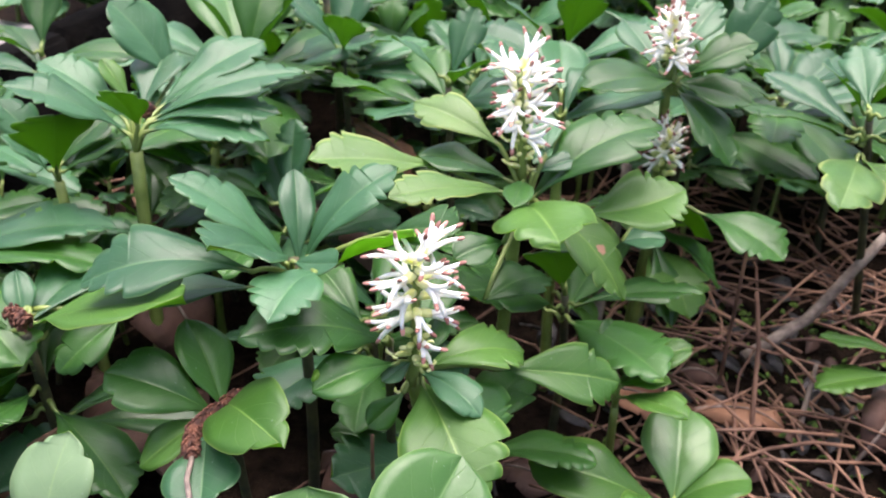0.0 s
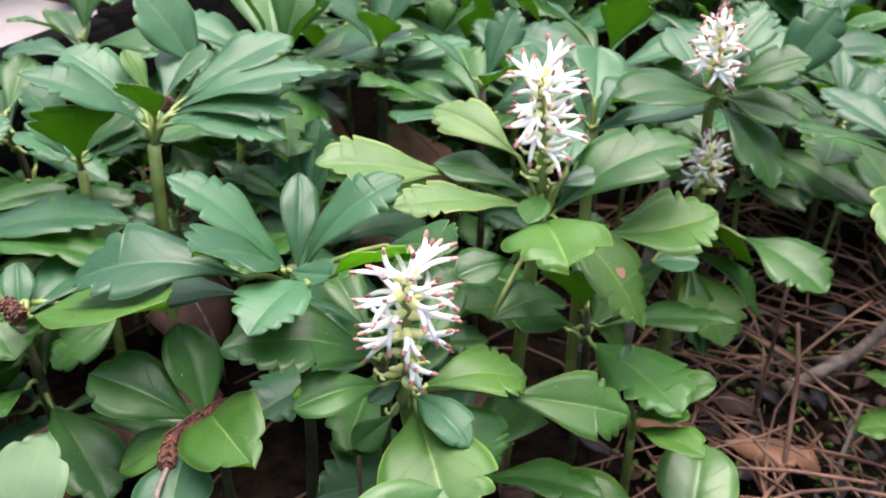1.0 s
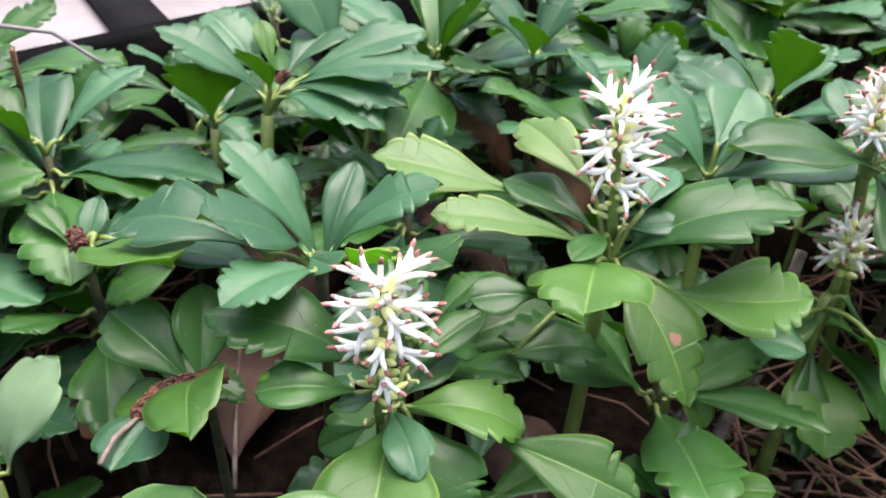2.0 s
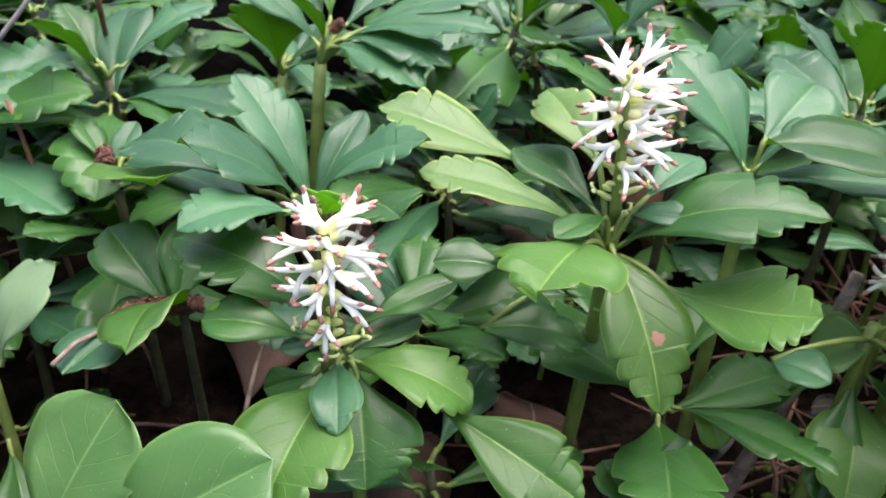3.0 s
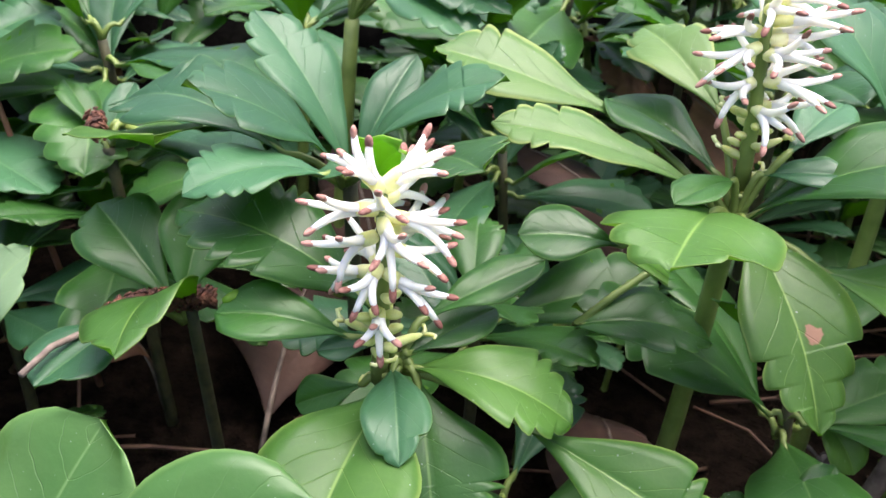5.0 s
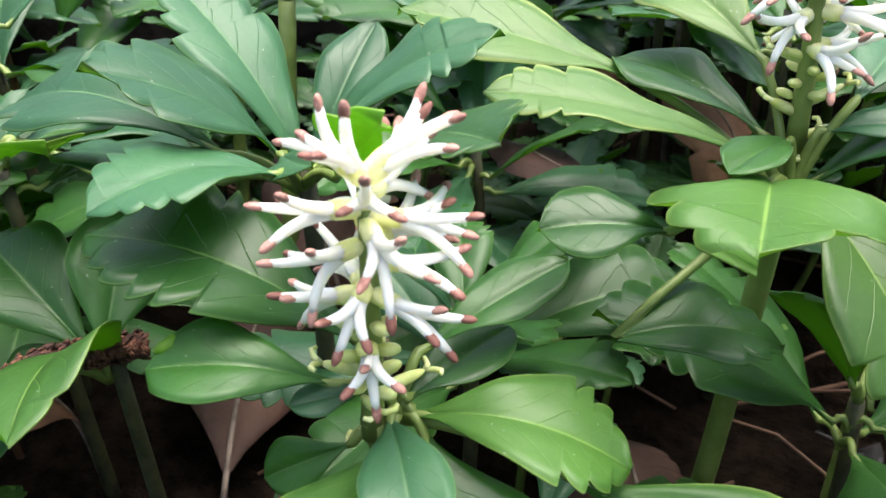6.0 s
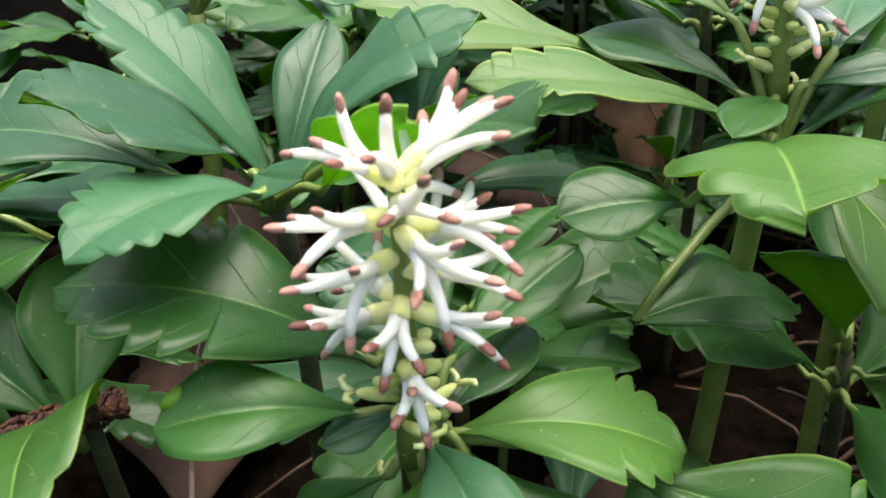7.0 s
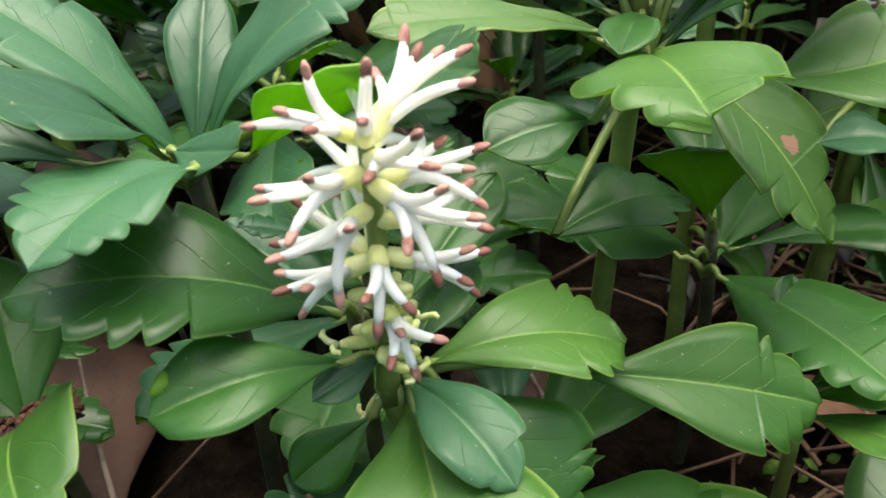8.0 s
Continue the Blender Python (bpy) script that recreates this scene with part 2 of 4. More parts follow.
def blade(bm, length, width, peak=0.6, bend=0.1, fold=0.16, cup=0.06, teeth=3, notch=0.30, wave=0.04, skew=0.0, curl=0.0, blunt=0.7, seed=0, rows=18, across=ACROSS, thick=0.00024, start=0.5, neck=1.15, under=0, m=Matrix()):
    """A leaf blade: it starts at the origin and runs along y; x is across, z its upper face. bend: how far the midrib
    arches; fold and cup: how the halves rise and fall; teeth: coarse teeth on each margin of the outer half; curl: droop of the tip;
    start: where the teeth begin; neck: how long the base stays narrow."""
    rng = random.Random(seed)
    uv = bm.loops.layers.uv.verify()
    tips = {-1: [], 1: []}
    us = [i / rows for i in range(rows + 1)]
    for side in (-1, 1):
        for k in range(teeth):
            t = start + (0.94 - start) * (k + 0.95 + rng.uniform(-0.2, 0.2)) / (teeth + 0.3)
            tips[side].append(t)
            us += [t - 0.025, t - 0.009, t, t + 0.011, t + 0.03, t + 0.058]
    us = sorted(set(min(u, 1.0) for u in us))

    def half(u, side):
        if u < peak:
            f = 0.05 + 0.95 * math.sin(math.pi / 2 * (u / peak) ** neck)
        else:
            f = math.cos(math.pi / 2 * ((u - peak) / (1 - peak)) ** 1.15) ** blunt
        if teeth:
            last = start - 0.06
            for k, t in enumerate(tips[side] + [1.0]):
                if last < u <= t + 0.001:
                    pos = min((u - last) / (t - last), 1.0)
                    deep = notch * (0.0 if k == 0 else 1.0)
                    f *= 1 - deep * (1 - pos) ** 1.8 + (0.10 * notch * pos ** 4 - 0.10 * notch * max(0.0, (pos - 0.9) / 0.1) if k < teeth else 0)
                    break
                last = t
        return f * width / 2

    phases = [rng.uniform(0, 6.28) for _ in range(4)]
    layers = []
    for dz in (0.0, -thick):
        grid = []
        for u in us:
            row = []
            wl, wr = half(u, -1), half(u, 1)
            drop = -curl * length * max(0, (u - 0.55) / 0.45) ** 2
            for v in across:
                w = (wl if v < 0 else wr) * v
                rise = fold * abs(w) - cup * w * w / (width / 2 + 1e-6)
                if v == 0:
                    rise -= 0.0003
                ripple = wave * length * v * v * (math.sin(9 * u + phases[0 if v < 0 else 1]) + 0.6 * math.sin(17 * u + phases[2 if v < 0 else 3])) * (0.3 + u)
                p = Vector((w + skew * length * u * u, u * length, 4 * bend * length * u * (1 - u) + drop + rise + ripple * 0.5 + dz))
                row.append(bm.verts.new(m @ p))
            grid.append(row)
        layers.append(grid)
    top, low = layers

    def face(quad, coords, slot=0):
        f = bm.faces.new(quad)
        f.material_index = slot
        for loop, c in zip(f.loops, coords):
            loop[uv].uv = c
    n = len(across)
    for i in range(len(us) - 1):
        for j in range(n - 1):
            c = [((across[j] + 1) / 2, us[i]), ((across[j + 1] + 1) / 2, us[i]), ((across[j + 1] + 1) / 2, us[i + 1]), ((across[j] + 1) / 2, us[i + 1])]
            face((top[i][j], top[i][j + 1], top[i + 1][j + 1], top[i + 1][j]), c)
            face((low[i][j + 1], low[i][j], low[i + 1][j], low[i + 1][j + 1]), [c[1], c[0], c[3], c[2]], under)
        for j, flip in ((0, True), (n - 1, False)):
            quad = [top[i][j], low[i][j], low[i + 1][j], top[i + 1][j]]
            e = (across[j] + 1) / 2
            face(quad[::-1] if flip else quad, [(e, us[i])] * 2 + [(e, us[i + 1])] * 2)


def leaf(stem, base, tip, width, roll=0.0, bend=0.08, mat=None, node=None, label="", **shape):
    """A leaf of a plant: base and tip of its blade in the world, its width, the degrees that it leans to its right seen
    along the midrib; node: the point of the stem from which its stalk springs."""
    home = stem.location
    base, tip = Vector(base) - home, Vector(tip) - home
    if node:
        reach = Vector(node) - home - base
        inner = base + reach * min(0.5, 0.22 * (tip - base).length / max(reach.length, 1e-6))
        old, grown = (tip - base).length, (tip - inner).length
        shape["peak"] = 1 - (1 - shape.get("peak", 0.6)) * old / grown
        shape.setdefault("start", 1 - 0.45 * old / grown)
        shape["neck"] = 1.30 + 1.6 * (grown / old - 1)
        base, bend = inner, bend * old / grown
    along = (tip - base)
    length = along.length
    along.normalize()
    side = along.cross(Vector((0, 0, 1))).normalized()
    up = side.cross(along)
    m = Matrix.Translation(base) @ Matrix((side, along, up)).transposed().to_4x4() @ Matrix.Rotation(radians(roll), 4, "Y")
    bm = bmesh.new()
    shape.setdefault("seed", int(abs(base.x * 7919 + tip.y * 104729 + tip.z * 1299709) * 1000) % 100000)
    blade(bm, length, width, bend=bend, under=2, m=m, **shape)
    if node:
        count = len(bm.faces)
        n = Vector(node) - home
        end = m @ Vector((0, length * 0.1, 4 * bend * length * 0.09 - 0.0006))
        tube(bm, arc(n, base, (0, 0, 0.002), 4) + [end], [0.0011, 0.0009, 0.0008, 0.0008, 0.0008, 0.0004], 6, slot=1)
    return part("leaf", bm, [mat or DARK, STALK, UNDER], stem, label)


def plant(label, foot, top, radius=0.0022, lean=(0, 0, 0), group="", name="pachysandra_plant", mat=None):
    """An empty at the foot with the stem of a plant."""
    ob = new(name)
    ob.empty_display_size = 0.01
    ob.location = foot
    tagged(ob, label, "plant", group)
    bm = bmesh.new()
    pts = arc((0, 0, -0.006), Vector(top) - Vector(foot), lean, 8)
    tube(bm, pts, [radius * (1.1 - 0.25 * i / 8) for i in range(9)], 9)
    part("stem", bm, mat or STALK, ob)
    return ob


# ---- ground ----
def ground_height(x, y):
    return 0.006 * noise.noise((x * 9, y * 9, 0)) + 0.003 * noise.noise((x * 40, y * 40, 3))


bm = bmesh.new()
size = [-60, -20, -8, -3] + [-1.5 + 0.025 * i for i in range(121)] + [3, 8, 20, 60]
grid = [[bm.verts.new((x, y, ground_height(x, y))) for x in size] for y in size]
for i in range(len(size) - 1):
    for j in range(len(size) - 1):
        bm.faces.new((grid[i][j], grid[i][j + 1], grid[i + 1][j + 1], grid[i + 1][j]))
tagged(finish(bm, "ground", [SOIL]), "crumbly garden soil, darkened with the shade under the plants", "ground", kind="structure")

# ---- the flowering plant in front ----
plant_a = plant("flowering pachysandra with toothed green leaves and white spike", (-0.002, 0.187, 0.0), (-0.0052, 0.1798, 0.1000), 0.0021, (0.003, 0.004, 0), "flowering plants")
leaf(plant_a, (-0.0113, 0.1746, 0.1086), (-0.0284, 0.1627, 0.1083), 0.0125, -19.0, 0.147, DARK, (-0.0037, 0.1838, 0.0980), teeth=0, peak=0.62, blunt=0.5)
leaf(plant_a, (0.0007, 0.1848, 0.1003), (0.0255, 0.1960, 0.0955), 0.0185, 8.1, 0.165, FRESH, (-0.0037, 0.1838, 0.0980), teeth=3, peak=0.65)
leaf(plant_a, (-0.0022, 0.1778, 0.1022), (0.0130, 0.1657, 0.0992), 0.0116, 3.2, 0.154, BLUE, (-0.0037, 0.1838, 0.0980), teeth=1, peak=0.6)
leaf(plant_a, (-0.0055, 0.1778, 0.1075), (-0.0123, 0.1717, 0.1041), 0.0056, -15.8, 0.017, BLUE, (-0.0037, 0.1838, 0.0980), teeth=0)
leaf(plant_a, (-0.0079, 0.1754, 0.0957), (-0.0161, 0.1695, 0.0908), 0.0084, -48.1, 0.084, DARK, (-0.0037, 0.1838, 0.0980), teeth=0)
leaf(plant_a, (-0.0010, 0.1765, 0.0955), (0.0120, 0.1450, 0.0900), 0.0280, 4.0, 0.110, FRESH, (-0.0037, 0.1838, 0.0980), teeth=3, peak=0.55)
leaf(plant_a, (0.0045, 0.1840, 0.0960), (0.0175, 0.1700, 0.0821), 0.0270, 0.0, 0.100, DARK, (-0.0037, 0.1838, 0.0980), teeth=4, peak=0.55)
leaf(plant_a, (0.0242, 0.1964, 0.0897), (0.0550, 0.2000, 0.0830), 0.0199, 27.0, 0.074, FRESH, (-0.0037, 0.1838, 0.0980), teeth=3)
leaf(plant_a, (-0.0015, 0.1839, 0.1056), (0.0004, 0.2056, 0.1023), 0.0112, 2.7, 0.020, DARK, (-0.0037, 0.1838, 0.0980), teeth=0)
leaf(plant_a, (-0.0050, 0.1926, 0.1093), (0.0053, 0.2132, 0.1119), 0.0106, 7.0, 0.038, DARK, (-0.0037, 0.1838, 0.0980), teeth=0)
# ---- a low plant between them ----
plant_e = plant("low pachysandra with one broad dark toothed leaf", (-0.012, 0.197, 0.0), (-0.0120, 0.1905, 0.1030), 0.0015, (0, 0, 0), "leafy plants", mat=BARK)
leaf(plant_e, (-0.0130, 0.1810, 0.1100), (-0.0470, 0.1695, 0.1185), 0.0245, -9.8, 0.150, DARK, (-0.0120, 0.1900, 0.1020), teeth=5, start=0.42, notch=0.26, peak=0.55)
# ---- the leafy rosette beside it ----
plant_l = plant("leafy pachysandra rosette with broad blue-green leaves, not in flower", (-0.042, 0.206, 0.0), (-0.0397, 0.2055, 0.1185), 0.0019, (0.003, 0, 0), "leafy plants", mat=BARK)
leaf(plant_l, (-0.0432, 0.2103, 0.1176), (-0.0732, 0.2098, 0.1410), 0.0190, 2.9, 0.092, BLUE, (-0.0406, 0.2051, 0.1126), teeth=3, peak=0.6)
leaf(plant_l, (-0.0372, 0.2070, 0.1200), (-0.0425, 0.2285, 0.1350), 0.0109, 14.9, 0.098, BLUE, (-0.0406, 0.2051, 0.1126), teeth=0)
leaf(plant_l, (-0.0333, 0.2064, 0.1218), (-0.0113, 0.2190, 0.1413), 0.0169, 12.5, 0.170, BLUE, (-0.0406, 0.2051, 0.1126), teeth=3)
leaf(plant_l, (-0.0435, 0.2023, 0.1234), (-0.0547, 0.1783, 0.1380), 0.0253, -9.0, 0.118, BLUE, (-0.0406, 0.2051, 0.1126), teeth=2)
leaf(plant_l, (-0.0381, 0.1977, 0.1243), (-0.0251, 0.1922, 0.1266), 0.0104, 19.0, -0.023, BLUE, (-0.0406, 0.2051, 0.1126), teeth=0)
leaf(plant_l, (-0.0285, 0.1880, 0.1265), (-0.0385, 0.1655, 0.1265), 0.0185, -0.6, 0.147, BLUE, (-0.0406, 0.2051, 0.1126), teeth=3)
leaf(plant_l, (-0.0543, 0.1915, 0.1242), (-0.0924, 0.1873, 0.1203), 0.0250, -11.5, 0.180, BLUE, (-0.0406, 0.2051, 0.1126), teeth=3)
leaf(plant_l, (-0.0546, 0.1887, 0.1176), (-0.0955, 0.1983, 0.1069), 0.0204, 0.3, 0.029, BLUE, (-0.0406, 0.2051, 0.1126), teeth=1)
leaf(plant_l, (-0.0095, 0.1980, 0.1345), (0.0062, 0.1900, 0.1395), 0.0170, 13.3, 0.059, DARK, (-0.0406, 0.2051, 0.1126), teeth=3)
leaf(plant_l, (-0.0225, 0.1975, 0.1240), (-0.0050, 0.1830, 0.1415), 0.0140, -25.0, 0.05, LIME, (-0.0406, 0.2051, 0.1126), teeth=1)
# ---- the flowering plant behind ----
plant_b = plant("flowering pachysandra with scarred, yellow-edged leaves and tall white spike", (0.021, 0.252, 0.0), (0.0258, 0.2479, 0.1223), 0.0024, (0, 0.003, 0), "flowering plants")
leaf(plant_b, (0.0306, 0.2472, 0.1200), (0.0709, 0.2638, 0.1369), 0.0271, 7.9, 0.160, DARK, (0.0272, 0.2445, 0.1153), teeth=3, peak=0.6)
leaf(plant_b, (0.0253, 0.2427, 0.1297), (0.0222, 0.2262, 0.1260), 0.0093, 0.7, 0.073, DARK, (0.0272, 0.2445, 0.1153), teeth=0)
leaf(plant_b, (0.0262, 0.2290, 0.1265), (0.0335, 0.2030, 0.1280), 0.0300, 6.1, 0.074, FRESH, (0.0272, 0.2445, 0.1153), teeth=2, peak=0.45, cup=0.35, fold=0.3, wave=0.07, blunt=0.45)
leaf(plant_b, (0.0183, 0.2116, 0.1215), (0.0047, 0.2037, 0.1214), 0.0130, -18.6, 0.104, DARK, (0.0272, 0.2445, 0.1153), teeth=0)
leaf(plant_b, (0.0160, 0.2360, 0.1293), (-0.0144, 0.2190, 0.1318), 0.0161, -7.1, 0.078, YELLOW, (0.0272, 0.2445, 0.1153), teeth=3)
leaf(plant_b, (-0.0078, 0.2475, 0.1312), (-0.0385, 0.2294, 0.1378), 0.0207, -15.5, 0.054, YELLOW, (0.0272, 0.2445, 0.1153), teeth=3)
leaf(plant_b, (0.0184, 0.2462, 0.1296), (-0.0077, 0.2507, 0.1298), 0.0170, -2.5, 0.094, DARK, (0.0272, 0.2445, 0.1153), teeth=0)
leaf(plant_b, (0.0338, 0.2360, 0.1248), (0.0582, 0.2248, 0.0948), 0.0227, 4.3, 0.120, SPOT, (0.0272, 0.2445, 0.1153), teeth=3, peak=0.5)
leaf(plant_b, (0.0514, 0.2414, 0.1158), (0.0786, 0.2504, 0.1211), 0.0293, 11.3, -0.085, FRESH, (0.0272, 0.2445, 0.1153), teeth=3)
leaf(plant_b, (0.0295, 0.2466, 0.1306), (0.0431, 0.2516, 0.1306), 0.0080, 17.8, 0.042, BLUE, (0.0272, 0.2445, 0.1153), teeth=0)
leaf(plant_b, (0.0338, 0.2493, 0.1368), (0.0339, 0.2716, 0.1359), 0.0113, 2.6, 0.075, BLUE, (0.0272, 0.2445, 0.1153), teeth=0)
leaf(plant_b, (0.0154, 0.2510, 0.1405), (-0.0095, 0.2647, 0.1420), 0.0166, -21.0, 0.099, YELLOW, (0.0272, 0.2445, 0.1153), teeth=2)
leaf(plant_b, (0.0120, 0.2056, 0.1000), (0.0350, 0.2280, 0.1003), 0.0158, 7.5, 0.116, DARK, (0.0272, 0.2445, 0.1153), teeth=2)
# ---- the low rosette that holds a fallen catkin ----
plant_k = plant("low pachysandra rosette with glossy leaves holding a fallen catkin", (-0.050, 0.178, 0.0), (-0.0533, 0.1735, 0.0913), 0.0015, (0, 0, 0), "leafy plants", mat=BARK)
leaf(plant_k, (-0.0586, 0.1710, 0.0959), (-0.0838, 0.1725, 0.1035), 0.0187, -21.4, 0.136, DARK, (-0.0543, 0.1723, 0.0873), teeth=1, peak=0.6, blunt=0.55)
leaf(plant_k, (-0.0542, 0.1719, 0.0973), (-0.0672, 0.1905, 0.1080), 0.0160, 17.4, 0.080, DARK, (-0.0543, 0.1723, 0.0873), teeth=0, peak=0.5)
leaf(plant_k, (-0.0543, 0.1787, 0.0931), (-0.0328, 0.1458, 0.1061), 0.0215, 24.0, 0.143, FRESH, (-0.0543, 0.1723, 0.0873), teeth=1)
leaf(plant_k, (-0.0594, 0.1692, 0.0951), (-0.0740, 0.1601, 0.0827), 0.0119, -8.5, 0.071, FRESH, (-0.0543, 0.1723, 0.0873), teeth=0)
leaf(plant_k, (-0.0567, 0.1588, 0.0961), (-0.0519, 0.1393, 0.0917), 0.0189, 6.6, 0.025, BLUE, (-0.0543, 0.1723, 0.0873), teeth=1)
# ---- the pale rosette further back ----
plant_r = plant("leafy pachysandra rosette with pale upright leaves", (0.046, 0.291, 0.0), (0.0417, 0.2924, 0.1256), 0.0022, (0, 0, 0), "leafy plants")
leaf(plant_r, (0.0392, 0.2877, 0.1322), (0.0109, 0.2932, 0.1517), 0.0263, -4.4, 0.112, BLUE, (0.0417, 0.2921, 0.1228), teeth=2)
leaf(plant_r, (0.0411, 0.2966, 0.1410), (0.0423, 0.3239, 0.1443), 0.0226, 17.8, 0.053, BLUE, (0.0417, 0.2921, 0.1228), teeth=0)
leaf(plant_r, (0.0434, 0.2873, 0.1335), (0.0580, 0.3171, 0.1344), 0.0106, -6.3, 0.249, BLUE, (0.0417, 0.2921, 0.1228), teeth=1)
leaf(plant_r, (0.0415, 0.2924, 0.1285), (0.0836, 0.3149, 0.1302), 0.0203, -3.0, 0.015, BLUE, (0.0417, 0.2921, 0.1228), teeth=2)
leaf(plant_r, (0.0478, 0.2775, 0.0580), (0.0615, 0.2745, 0.0490), 0.0125, 4.0, 0.150, FRESH, (0.0452, 0.2913, 0.0500), teeth=0, peak=0.65, blunt=0.5)


# ---- flower spikes ----
def ball(bm, centre, radii, m=Matrix(), seg=8, rings=5):
    made = bmesh.ops.create_uvsphere(bm, u_segments=seg, v_segments=rings, radius=1.0, matrix=Matrix.Translation(centre) @ m @ Matrix.Diagonal((*radii, 1)))
    return made


def spike(stem, foot, top, radius=0.0017):
    bm = bmesh.new()
    home = stem.location
    tube(bm, arc(Vector(foot) - home, Vector(top) - home, (0.0004, 0, 0), 6), [radius * (1 - 0.08 * i) for i in range(7)], 9)
    return part("flower_spike", bm, STALK, stem, "white bottlebrush flower spike with brown anthers")


def floret(axis, root, tips, cup=0.38, far=False, seed=0):
    """One flower: a yellowish cup at root and thick white filaments to the tips, with brown anthers."""
    rng = random.Random(seed)
    home = axis.parent.location
    root = Vector(root) - home
    tips = [Vector(t) - home for t in tips]
    mean = sum(tips, Vector()) / len(tips)
    mouth = root.lerp(mean, cup)
    bm = bmesh.new()
    tube(bm, [root, root.lerp(mouth, 0.3), root.lerp(mouth, 0.75), mouth], [0.0007, 0.00115, 0.00125, 0.00112], 9)
    part("floret_cup", bm, CREAM, axis)
    for t in tips:
        way = (mouth - root).normalized()
        start = mouth - way * 0.0016
        reach = (t - start).length
        mid = start + way * reach * 0.42 + (t - start) * 0.14
        pts = [(1 - s) ** 2 * start + 2 * s * (1 - s) * mid + s * s * t for s in [k / 6 for k in range(7)]]
        bm = bmesh.new()
        tube(bm, pts, [0.00088, 0.00092, 0.00082, 0.00072, 0.00066, 0.00061, 0.00048], 8)
        part("filament", bm, WHITE, axis)
        along = (pts[-1] - pts[-2]).normalized()
        m = along.to_track_quat("Z", "Y").to_matrix().to_4x4()
        bm = bmesh.new()
        ball(bm, t + along * 0.0004, (0.00064, 0.00050, rng.uniform(0.0012, 0.0016)), m, 8, 6)
        ball(bm, t + along * 0.0004 + m.to_3x3() @ Vector((0.0003, 0, 0)), (0.00032, 0.00048, 0.0011), m, 6, 5)
        part("anther", bm, ANTHER, axis)


def bud(axis, place, way, length=0.0026, styles=False):
    """A small greenish bud; with styles, a female flower with two curled yellow-green styles."""
    home = axis.parent.location
    p, way = Vector(place) - home, Vector(way).normalized()
    bm = bmesh.new()
    m = way.to_track_quat("Z", "Y").to_matrix().to_4x4()
    ball(bm, p + way * length * 0.4, (min(length * 0.2, 0.0009) if styles else length * 0.32, min(length * 0.2, 0.0009) if styles else length * 0.30, length * 0.6), m, 8, 6)
    if styles:
        end = p + way * length
        for turn in (-1, 1):
            side = m.to_3x3() @ Vector((turn, 0.2, 0))
            tube(bm, [end, end + way * 0.001 + side * 0.0007, end + way * 0.0014 + side * 0.0018, end + way * 0.0008 + side * 0.0024], [0.0004, 0.00042, 0.0004, 0.0003], 6)
    part("bud", bm, BUD, axis)


def round_floret(axis, root, azimuth, rise, length, seed):
    """A flower that leaves the axis at root towards azimuth (degrees), its filaments spread about that way."""
    rng = random.Random(seed)
    tips = []
    for k in range(4):
        a = radians(azimuth + (k % 2 - 0.5) * rng.uniform(28, 52))
        e = radians(rise + (k // 2 - 0.5) * rng.uniform(26, 48))
        r = length * rng.uniform(0.88, 1.08)
        tips.append(Vector(root) + Vector((math.cos(a) * math.cos(e), math.sin(a) * math.cos(e), math.sin(e))) * r)
    floret(axis, root, tips, seed=seed)


spike_a = spike(plant_a, (-0.0052, 0.1798, 0.097), (-0.0043, 0.1786, 0.1367))
X, Y = -0.0043, 0.1786
floret(spike_a, (X, Y, 0.1365), [(-0.0160, 0.1782, 0.1377), (-0.0121, 0.1781, 0.1394), (-0.0092, 0.1775, 0.1440), (-0.0085, 0.1750, 0.1393)], 0.40, seed=300)
floret(spike_a, (X, Y, 0.1359), [(-0.0020, 0.1734, 0.1463), (-0.0016, 0.1693, 0.1435)], 0.40, seed=301)
floret(spike_a, (X, Y, 0.1367), [(-0.0007, 0.1840, 0.1449), (0.0005, 0.1830, 0.1437), (0.0020, 0.1851, 0.1429), (0.0053, 0.1819, 0.1448)], 0.40, seed=302)
floret(spike_a, (X, Y, 0.1361), [(0.0058, 0.1802, 0.1423), (-0.0039, 0.1845, 0.1405)], 0.40, seed=303)
floret(spike_a, (X, Y, 0.1339), [(0.0029, 0.1704, 0.1415), (-0.0028, 0.1742, 0.1350), (0.0024, 0.1755, 0.1355)], 0.40, seed=304)
floret(spike_a, (X, Y, 0.1320), [(-0.0010, 0.1897, 0.1316), (0.0064, 0.1841, 0.1327), (0.0047, 0.1857, 0.1292), (0.0066, 0.1827, 0.1270)], 0.40, seed=305)
floret(spike_a, (X, Y, 0.1326), [(-0.0134, 0.1713, 0.1331), (-0.0077, 0.1697, 0.1367), (-0.0102, 0.1696, 0.1303), (-0.0156, 0.1770, 0.1307)], 0.40, seed=306)
floret(spike_a, (X, Y, 0.1282), [(-0.0129, 0.1717, 0.1256), (-0.0045, 0.1699, 0.1310), (-0.0072, 0.1722, 0.1207), (-0.0151, 0.1770, 0.1234)], 0.40, seed=307)
floret(spike_a, (X, Y, 0.1313), [(0.0041, 0.1741, 0.1334), (0.0009, 0.1723, 0.1284), (0.0070, 0.1754, 0.1296), (0.0034, 0.1734, 0.1237)], 0.40, seed=308)
floret(spike_a, (X, Y, 0.1261), [(0.0075, 0.1797, 0.1255), (0.0051, 0.1840, 0.1279)], 0.40, seed=309)
floret(spike_a, (X, Y, 0.1216), [(0.0055, 0.1792, 0.1224), (0.0067, 0.1830, 0.1195), (0.0060, 0.1811, 0.1154), (0.0053, 0.1783, 0.1191)], 0.40, seed=310)
